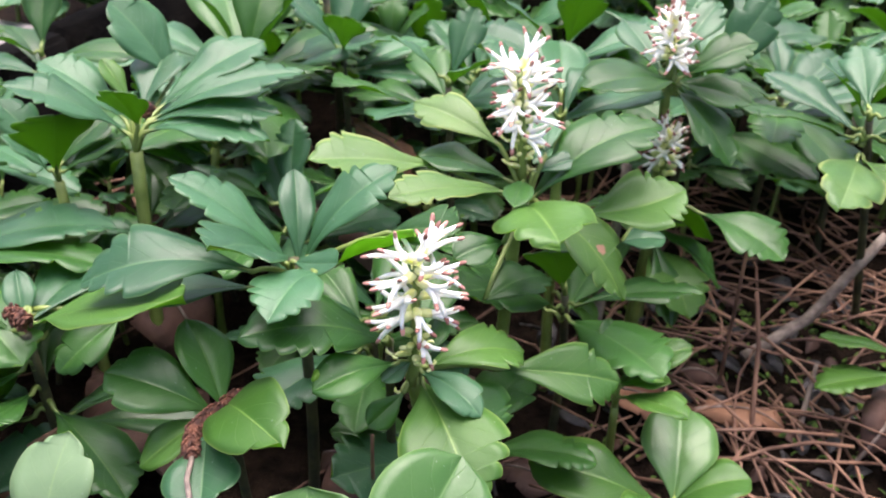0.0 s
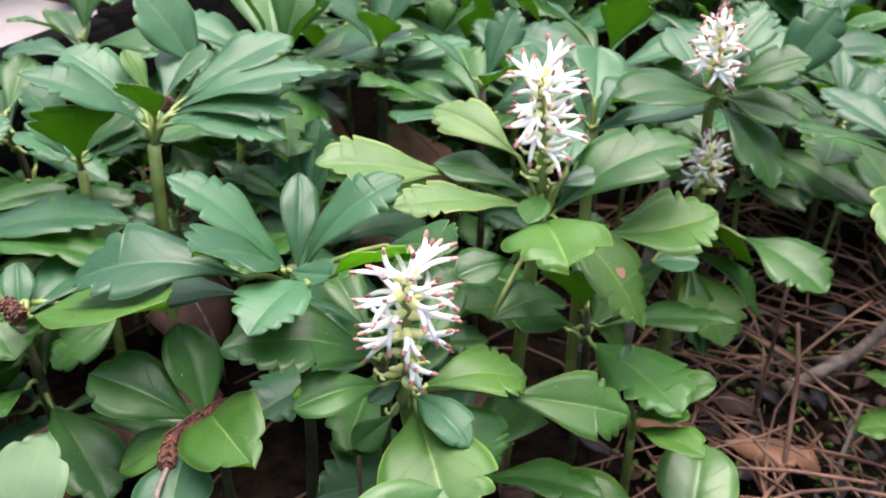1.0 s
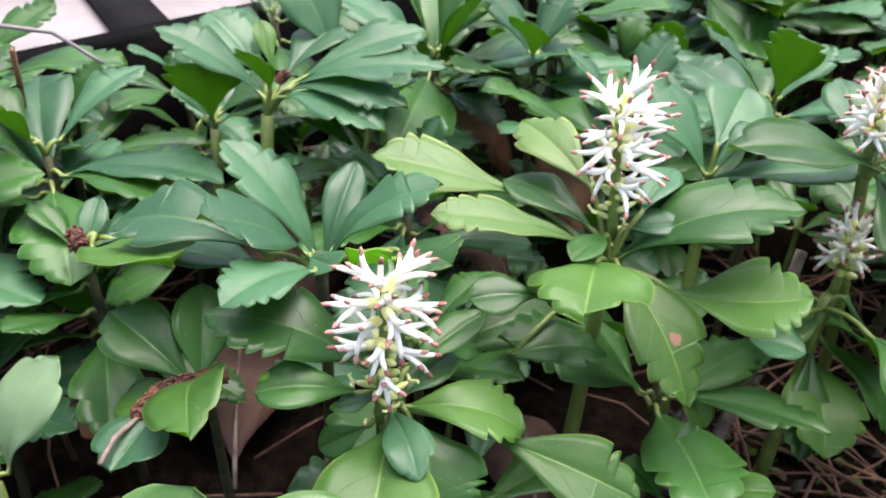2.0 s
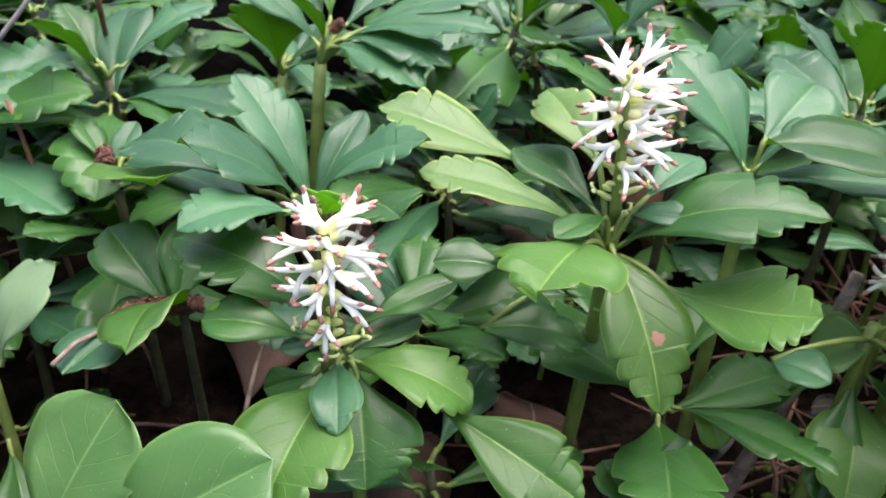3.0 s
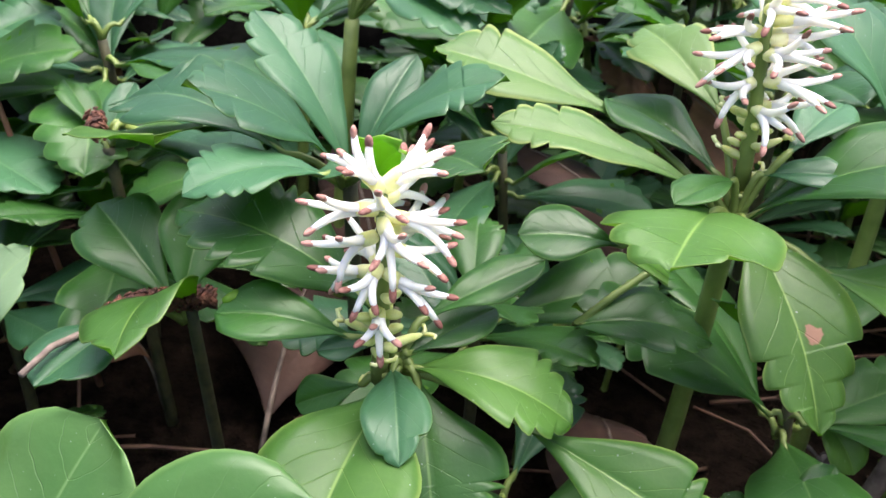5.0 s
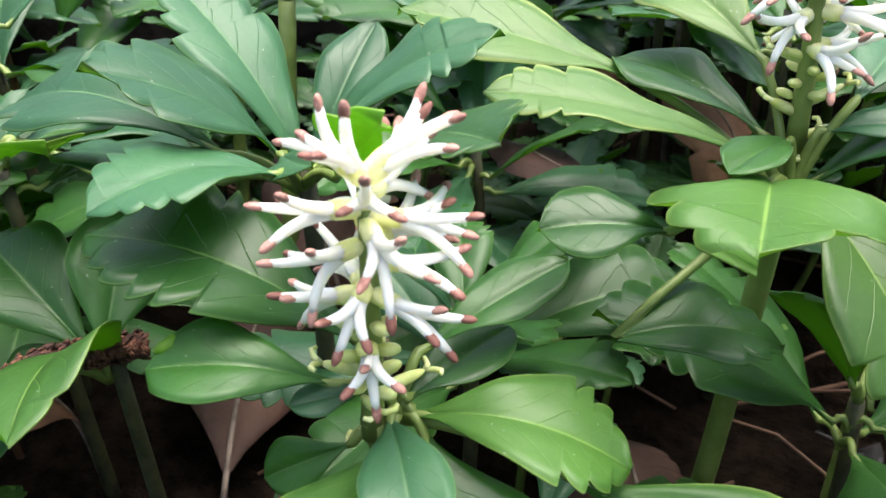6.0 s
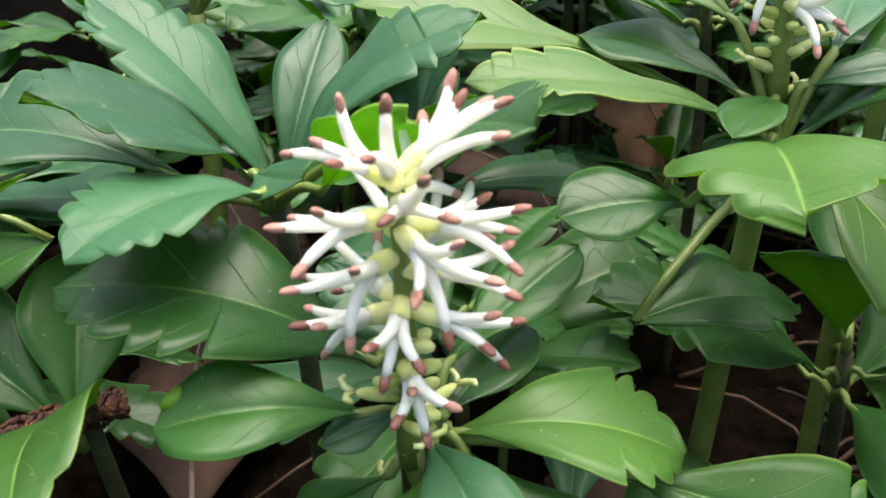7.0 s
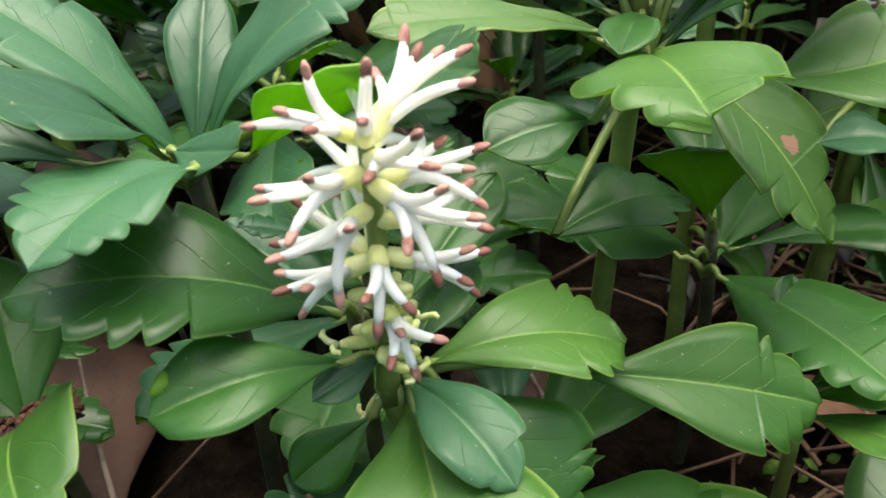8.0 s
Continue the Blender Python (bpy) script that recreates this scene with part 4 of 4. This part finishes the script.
def bed_plant(i, light=False):
    """One of the bed's plants at the origin, with fewer faces where it is light."""
    h = 0.078 + 0.009 * i
    top = (0.006 * math.cos(i * 2.0), 0.006 * math.sin(i * 2.0), h)
    ob = plant("leafy pachysandra plant in the ground-cover bed", (0, 0, 0), top, 0.002, (0.004, 0, 0), "ground cover", mat=BARK if i % 2 else STALK)
    rosette(ob, top, 9 + i % 3, 0.043 + 0.003 * (i % 4), 200 + i, light=light)
    return ob


def joined_bed(places, name):
    """Far plants of the bed as one mesh, made from light copies of the plants."""
    kinds, points, faces, slots, coords = [bed_plant(i, True) for i in range(7)], [], [], [], []
    mats = [DARK, BLUE, FRESH, STALK, BARK, UNDER]
    count = 0
    for kind, m in places:
        for ob in kinds[kind].children:
            data = ob.data
            v = np.empty(len(data.vertices) * 3)
            data.vertices.foreach_get("co", v)
            v = v.reshape(-1, 3) @ np.array(m.to_3x3()).T + np.array(m.translation)
            points.append(v)
            layer = data.uv_layers.active
            for p in data.polygons:
                faces.append(tuple(k + count for k in p.vertices))
                slots.append(mats.index(data.materials[p.material_index]))
                coords += [tuple(layer.data[k].uv) if layer else (0.3, 0.3) for k in p.loop_indices]
            count += len(v)
    mesh = bpy.data.meshes.new(name)
    mesh.from_pydata(np.concatenate(points).tolist(), [], faces)
    for m in mats:
        mesh.materials.append(m)
    mesh.polygons.foreach_set("material_index", slots)
    mesh.polygons.foreach_set("use_smooth", [True] * len(faces))
    mesh.uv_layers.new(name="UVMap").data.foreach_set("uv", np.array(coords).ravel())
    for ob in kinds:
        for child in list(ob.children_recursive):
            bpy.data.objects.remove(child)
        bpy.data.objects.remove(ob)
    return tagged(new(name, mesh), "dense far growth of pachysandra ground cover", "ground cover", kind="stuff")


KEEP = [(-0.005, 0.18, 0.045), (-0.04, 0.206, 0.05), (0.028, 0.245, 0.05), (-0.055, 0.175, 0.045), (0.042, 0.298, 0.045), (-0.105, 0.267, 0.045), (-0.138, 0.277, 0.035),
        (0.084, 0.308, 0.05), (0.082, 0.300, 0.04), (-0.118, 0.2, 0.045), (0.0, 0.345, 0.04), (-0.05, 0.39, 0.04), (0.05, 0.375, 0.04), (-0.165, 0.23, 0.04), (-0.185, 0.18, 0.04),
        (-0.2, 0.27, 0.035), (0.168, 0.33, 0.04), (0.158, 0.4, 0.04), (-0.06, 0.295, 0.035), (-0.022, 0.232, 0.03), (-0.085, 0.232, 0.03)]
rng = random.Random(11)
spots = []
for iy in range(-9, 29):
    for ix in range(-9, 16):
        x, y = 0.053 * ix + rng.uniform(-0.021, 0.021), 0.053 * iy + rng.uniform(-0.021, 0.021)
        size, spin, kind = rng.uniform(0.88, 1.15), rng.uniform(0, 360), rng.randrange(7)
        tilt = rng.uniform(-7, 7), rng.uniform(-7, 7)
        if any((x - a) ** 2 + (y - b) ** 2 < r * r for a, b, r in KEEP):
            continue
        if -0.15 < x < 0.26 and 0.095 < y < 0.20 or x < 0.29 * y - 0.295 and (y < 0.60 or x < -0.36):
            continue
        if -0.15 < x < 0.26 and -0.14 < y < 0.095:
            size *= 0.62
        if 0.055 < x < 0.26 and 0.15 < y < 0.37:
            continue
        if y < 0.12:
            size *= 0.8
        if x < 0.25 * y - 0.21 and 0.25 < y < 0.60:
            size *= 0.7 if y < 0.42 else 0.85
        far = math.hypot(x + 0.03, y - 0.24)
        spots.append((far, kind, pose(x, y, ground_height(x, y) - 0.004, *tilt, spin), size))
spots.sort(key=lambda s: s[0])
templates = {}
for _, kind, m, size in spots[:260]:
    if kind not in templates:
        templates[kind] = bed_plant(kind)
        templates[kind].matrix_basis = m @ Matrix.Scale(size, 4)
    else:
        made = copy_thing(templates[kind], m)
        made.scale = (size, size, size)
rng = random.Random(29)
for iy in range(9):
    for ix in range(11):
        x, y = -0.30 + 0.048 * ix + rng.uniform(-0.02, 0.02), 0.135 + 0.046 * iy + rng.uniform(-0.02, 0.02)
        size, spin, kind = rng.uniform(0.5, 0.7), rng.uniform(0, 360), rng.randrange(7)
        if x < 0.25 * y - 0.285 or x > 0.035 and y < 0.37 or x > -0.06 and y < 0.16 or math.hypot(x + 0.005, y - 0.18) < 0.03 or math.hypot(x + 0.112, y - 0.238) < 0.05 or -0.115 < x < 0.04 and y < 0.245:
            continue
        made = copy_thing(templates[kind], pose(x, y, ground_height(x, y) - 0.004, rng.uniform(-8, 8), rng.uniform(-8, 8), spin))
        made.scale = (size, size, size * 0.95)
joined_bed([(kind, m @ Matrix.Scale(size, 4)) for _, kind, m, size in spots[260:]], "ground_cover")


# ---- litter on the ground ----
def needles(count, box, seed, lift, name, label):
    rng = random.Random(seed)
    bm = bmesh.new()
    for _ in range(count):
        x, y = rng.uniform(box[0], box[1]), rng.uniform(box[2], box[3])
        a, length = rng.uniform(0, 6.28), rng.uniform(0.04, 0.085)
        z = ground_height(x, y) + rng.uniform(0.001, lift)
        d = Vector((math.cos(a), math.sin(a), rng.uniform(-0.12, 0.18))) * length
        p = Vector((x, y, z))
        q = p + d
        q.z = max(q.z, 0.002)
        tube(bm, arc(p, q, (rng.uniform(-0.006, 0.006), rng.uniform(-0.006, 0.006), rng.uniform(0, 0.006)), 3), rng.uniform(0.0004, 0.0008), 5)
    return tagged(finish(bm, name, [NEEDLE]), label, "pine needles", kind="stuff")


needles(400, (0.05, 0.34, 0.17, 0.46), 3, 0.018, "pine_needles", "layer of dry reddish-brown pine needles on the soil")
needles(70, (-0.3, 0.1, 0.12, 0.5), 4, 0.008, "pine_needles", "scattered dry brown pine needles under the leaves")


def dead_leaf(place, size, turn, tilt, seed, label, mat=None, curl=0.25):
    """A dry fallen leaf: a curled, torn blade with a raised midrib."""
    bm = bmesh.new()
    blade(bm, size, size * 0.55, 0.5, curl, 0.15, 0.5, 4, 0.14, 0.10, 0.06, 0.1, 0.7, seed, 16)
    ob = finish(bm, "dead_leaf", [mat or DEAD])
    ob.matrix_basis = pose(*place, tilt[0], tilt[1], turn)
    bm = bmesh.new()
    line = [(0.06 * size * u * u, u * size, 4 * curl * size * u * (1 - u) - 0.1 * size * max(0, (u - 0.55) / 0.45) ** 2 + 0.0002) for u in [-0.12 + 0.1 * k for k in range(12)]]
    tube(bm, line, [0.0009 - 0.00006 * k for k in range(12)], 6)
    part("midrib", bm, TWIG, ob)
    return tagged(ob, label, "dead leaf", "dead leaves")


dead_leaf((-0.0856, 0.2154, 0.0120), 0.085, 38, (3, 4), 5, "large brown dead leaf lying flat on the soil", RUST, 0.12)
dead_leaf((0.0640, 0.2790, 0.0120), 0.038, -112, (2, -8), 6, "pale tan dead leaf on pine needles", curl=0.12)
dead_leaf((0.1030, 0.2680, 0.0120), 0.036, -98, (3, -8), 17, "pale tan dead leaf on pine needles", curl=0.10)
dead_leaf((0.0500, 0.2240, 0.0080), 0.032, 68, (5, 6), 18, "dark brown dead leaf under the young shoots", RUST, curl=0.12)
dead_leaf((0.0213, 0.2368, 0.0080), 0.06, 40, (8, 10), 7, "rust-brown dead leaf under the plants", RUST)
dead_leaf((0.1610, 0.2440, 0.0120), 0.034, -25, (30, 20), 8, "curled brown dead leaf among pine needles", RUST, curl=0.3)
dead_leaf((0.0030, 0.2150, 0.0080), 0.055, 60, (2, 3), 19, "large brown dead leaf lying flat on the soil", RUST, 0.10)
dead_leaf((-0.0268, 0.3075, 0.0200), 0.07, 100, (60, 10), 10, "brown dead leaf standing among stems", RUST)
dead_leaf((-0.0936, 0.2736, 0.0200), 0.06, 60, (55, -10), 11, "brown dead leaf propped on stems", RUST)
dead_leaf((-0.0162, 0.3786, 0.0200), 0.07, 80, (65, 0), 12, "reddish dead leaf standing among stems")
dead_leaf((-0.0746, 0.4169, 0.0200), 0.07, 110, (65, 0), 13, "reddish dead leaf standing among stems")
dead_leaf((-0.0276, 0.2448, 0.0100), 0.07, 200, (6, 5), 14, "rust-brown dead leaf under the plants", RUST)
dead_leaf((0.1018, 0.2968, 0.0060), 0.022, 250, (12, 5), 15, "dark red dead leaf in the litter", RUST)
dead_leaf((-0.1188, 0.1986, 0.0150), 0.05, 170, (40, 10), 16, "rust-brown dead leaf leaning on stems")


MOSS = plain_material("green_moss", (0.03, 0.07, 0.008), (0.11, 0.20, 0.02), 300, 0.9, 0.8, 0.001)
HUMUS = plain_material("decayed_leaf", (0.006, 0.006, 0.007), (0.035, 0.030, 0.030), 90, 0.6, 0.6, 0.001)


def scatter(count, box, seed, size, mat, name, label, tilt):
    """Many small bent flakes strewn on the soil."""
    rng = random.Random(seed)
    bm = bmesh.new()
    for _ in range(count):
        x, y, s = rng.uniform(box[0], box[1]), rng.uniform(box[2], box[3]), size * rng.uniform(0.5, 1.3)
        m = pose(x, y, ground_height(x, y) + rng.uniform(0.001, 0.008), rng.uniform(-tilt, tilt), rng.uniform(-tilt, tilt), rng.uniform(0, 360))
        blade(bm, s, s * rng.uniform(0.4, 0.8), 0.5, 0.15, 0.2, 0.4, 0, seed=rng.randrange(999), rows=4, across=(-1, 0, 1), m=m)
    return tagged(finish(bm, name, [mat]), label, "litter", kind="stuff")


scatter(90, (0.05, 0.26, 0.19, 0.40), 31, 0.016, HUMUS, "leaf_litter", "blackened bits of decayed leaves in the litter", 35)
scatter(520, (0.06, 0.24, 0.20, 0.36), 32, 0.0042, MOSS, "moss", "small bright green moss shoots between the needles", 70)
scatter(45, (0.05, 0.26, 0.19, 0.40), 33, 0.012, RUST, "leaf_litter", "broken rust-brown bits of dead leaves in the litter", 30)


def twig(points, radius, label, mat=None, name="twig", sides=7):
    """A dry twig or stalk along points."""
    bm = bmesh.new()
    pts = [Vector(p) for p in points]
    fine = []
    for a, b in zip(pts, pts[1:]):
        fine += [a.lerp(b, k / 4) + Vector((noise.noise(a * 300 + b * k), noise.noise(b * 300 + a * k), 0)) * radius * 0.5 for k in range(4)]
    fine.append(pts[-1])
    n = len(fine) - 1
    tube(bm, fine, [radius * (1.1 - 0.35 * i / n) for i in range(n + 1)], sides)
    return tagged(finish(bm, name, [mat or TWIG]), label, "twig", "twigs")


twig([(0.120, 0.288, 0.0), (0.1185, 0.2890, 0.0500), (0.1182, 0.2900, 0.0860)], 0.0008, "thin upright brown twig standing in the litter", NEEDLE)
twig([(0.1335, 0.3024, 0.0120), (0.1625, 0.3171, 0.0240), (0.1913, 0.3279, 0.0620)], 0.0028, "pale grey stick lying across the litter")
twig([(0.1436, 0.2566, 0.0040), (0.1505, 0.2734, 0.0160), (0.1550, 0.2830, 0.0260)], 0.0011, "thin grey twig in the pine needles")
twig([(0.1227, 0.2498, 0.0060), (0.1260, 0.2751, 0.0405), (0.1238, 0.2847, 0.0595)], 0.0010, "thin brown twig leaning in the litter", NEEDLE)
twig([(0.0615, 0.2853, 0.0020), (0.0688, 0.3036, 0.0569), (0.0724, 0.3134, 0.0988)], 0.0026, "pale bare stem standing behind the plants")
twig([(-0.2087, 0.2523, 0.0200), (-0.1967, 0.2438, 0.0931), (-0.1753, 0.2284, 0.1394)], 0.0013, "bent brown twig rising between leaves", DEAD)
twig([(-0.1346, 0.1880, 0.0100), (-0.1428, 0.1848, 0.0665), (-0.1508, 0.1813, 0.1151)], 0.0010, "thin brown twig between the leaves", DEAD)
twig([(-0.1602, 0.1723, 0.0100), (-0.1334, 0.1848, 0.0516), (-0.1106, 0.1917, 0.0647)], 0.0012, "brown twig leaning under the leaves", NEEDLE)
twig([(-0.016, 0.190, 0.0), (-0.0160, 0.1771, 0.0511), (-0.0151, 0.1711, 0.0862)], 0.0007, "thin rust-brown stalk beside the flower", NEEDLE)


def catkin(points, radius, stalk, label, seed):
    """A fallen catkin: a core with many small overlapping scales, and a thin stalk."""
    rng = random.Random(seed)
    ob = new("catkin")
    ob.location = points[0]
    home = Vector(points[0])
    tagged(ob, label, "catkin", "catkins")
    pts = [Vector(p) - home for p in points]
    bm = bmesh.new()
    tube(bm, pts, radius * 0.62, 8)
    part("core", bm, CONE, ob)
    bm = bmesh.new()
    for a, b in zip(pts, pts[1:]):
        way = (b - a).normalized()
        side = way.orthogonal().normalized()
        count = int((b - a).length / (radius * 0.26))
        for i in range(count):
            for k in range(8):
                ang = k * 0.7854 + i * 0.39 + rng.uniform(-0.15, 0.15)
                out = Matrix.Rotation(ang, 3, way) @ side
                c = a.lerp(b, i / count) + out * radius * rng.uniform(0.6, 1.08)
                m = (out + way * 0.4).to_track_quat("Z", "Y").to_matrix().to_4x4()
                ball(bm, c, (radius * 0.25, radius * 0.40, radius * 0.14), m, 5, 4)
    part("husk", bm, CONE, ob, "overlapping red-brown scales")
    if stalk:
        bm = bmesh.new()
        tube(bm, [pts[-1]] + [Vector(p) - home for p in stalk], 0.0007, 6)
        part("stalk", bm, TWIG, ob, "thin grey stalk")
    return ob


catkin([(-0.0506, 0.1776, 0.0929), (-0.0542, 0.1713, 0.0936), (-0.0576, 0.1662, 0.0941), (-0.0591, 0.1626, 0.0938), (-0.0588, 0.1583, 0.0933), (-0.0572, 0.1533, 0.0938)], 0.0023,
       [(-0.0562, 0.1455, 0.0948), (-0.0534, 0.1382, 0.0942)], "dark red-brown fallen catkin lying across green leaves", 21)
catkin([(-0.1105, 0.1888, 0.1058), (-0.1133, 0.1901, 0.1069), (-0.1161, 0.1923, 0.1075)], 0.0026, None, "short orange-brown catkin caught in a rosette", 22)
catkin([(-0.1011, 0.2712, 0.1314), (-0.0979, 0.2735, 0.1346)], 0.0018, None, "small dark red-brown bud scales in the rosette", 23)

# ---- edging board and paving beyond the bed ----
CONCRETE = plain_material("pale_concrete", (0.16, 0.145, 0.142), (0.23, 0.21, 0.207), 14, 0.85, 0.4, 0.002)
STRIP_BLACK = plain_material("matte_black", (0.008, 0.008, 0.009), (0.014, 0.014, 0.015), 30, 0.9, 0.3, spec=0.1)
# the boards' near-black holds the shadow at the edge of the bed
BOARD = plain_material("shaded_weathered_wood", (0.001, 0.001, 0.001), (0.004, 0.0035, 0.003), 45, 0.95, 0.8, 0.002, spec=0.05)
BESIDE = pose(-0.2150, 0.40, 0, 0, 0, -17.0)
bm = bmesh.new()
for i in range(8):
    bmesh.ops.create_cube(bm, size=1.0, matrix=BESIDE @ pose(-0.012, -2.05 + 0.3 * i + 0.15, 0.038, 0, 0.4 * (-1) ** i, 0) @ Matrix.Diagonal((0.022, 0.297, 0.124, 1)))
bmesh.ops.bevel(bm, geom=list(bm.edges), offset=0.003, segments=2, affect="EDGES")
tagged(finish(bm, "edging", [BOARD]), "weathered wooden edging boards along the bed, with shade in their colour", "edging", kind="structure")
paving = tagged(new("pavement"), "pale pinkish concrete paving beside the planted bed", "pavement", kind="structure")
bm = bmesh.new()
bmesh.ops.create_cube(bm, size=1.0, matrix=Matrix.Diagonal((0.494, 0.394, 0.05, 1)))
bmesh.ops.bevel(bm, geom=list(bm.edges), offset=0.004, segments=1, affect="EDGES")
slab = part("slab", bm, CONCRETE, paving)
slab.matrix_basis = BESIDE @ pose(-0.275, -0.04, 0.034)
for i in range(-6, 1):
    for j in range(5):
        if i or j:
            other = new("slab", slab.data)
            other.parent = paving
            other.matrix_basis = BESIDE @ pose(-0.275 - 0.5 * j, -0.04 + 0.4 * i, 0.034)
bm = bmesh.new()
bmesh.ops.create_cube(bm, size=1.0, matrix=pose(-0.531, 0.560, 0.064, 0, 0, 148) @ Matrix.Diagonal((0.50, 0.036, 0.009, 1)))
bmesh.ops.bevel(bm, geom=list(bm.edges), offset=0.003, segments=2, affect="EDGES")
tagged(finish(bm, "rubber_strip", [STRIP_BLACK]), "flat black strip lying on the paving", "strip")
twig([(-0.1790, 0.1887, 0.1184), (-0.1686, 0.2182, 0.1517), (-0.1526, 0.2271, 0.1499), (-0.1379, 0.2318, 0.1417)], 0.0008, "thin whitish dry twig above the leaves", CONCRETE)


# ---- withered flower heads ----
def withered_head(top, size, seed):
    """A spent flower: a dry stalk with drooping strands."""
    rng = random.Random(seed)
    x, y, z = top
    ob = twig([(x + 0.003, y + 0.006, 0.0), (x + 0.001, y + 0.002, z * 0.55), (x, y, z)], 0.0011, "dry tan stalk with a withered flower head", name="withered_flower")
    bm = bmesh.new()
    for k in range(34):
        a, r = rng.uniform(0, 6.28), rng.uniform(0.4, 1.0) * size * 0.55
        p = Vector((x, y, z - rng.uniform(-0.1, 0.8) * size))
        out = Vector((math.cos(a), math.sin(a), 0)) * r
        tube(bm, [p, p + out * 0.6 + Vector((0, 0, 0.002)), p + out - Vector((0, 0, size * rng.uniform(0.1, 0.45)))], [0.0008, 0.0007, 0.0004], 5)
    part("flower_head", bm, DRY, ob, "dry drooping flower strands")
    return ob


DRY = plain_material("dry_flower", (0.28, 0.22, 0.16), (0.55, 0.48, 0.40), 200, 0.8, 0.4)
withered_head((-0.0504, 0.3988, 0.1248), 0.016, 5)
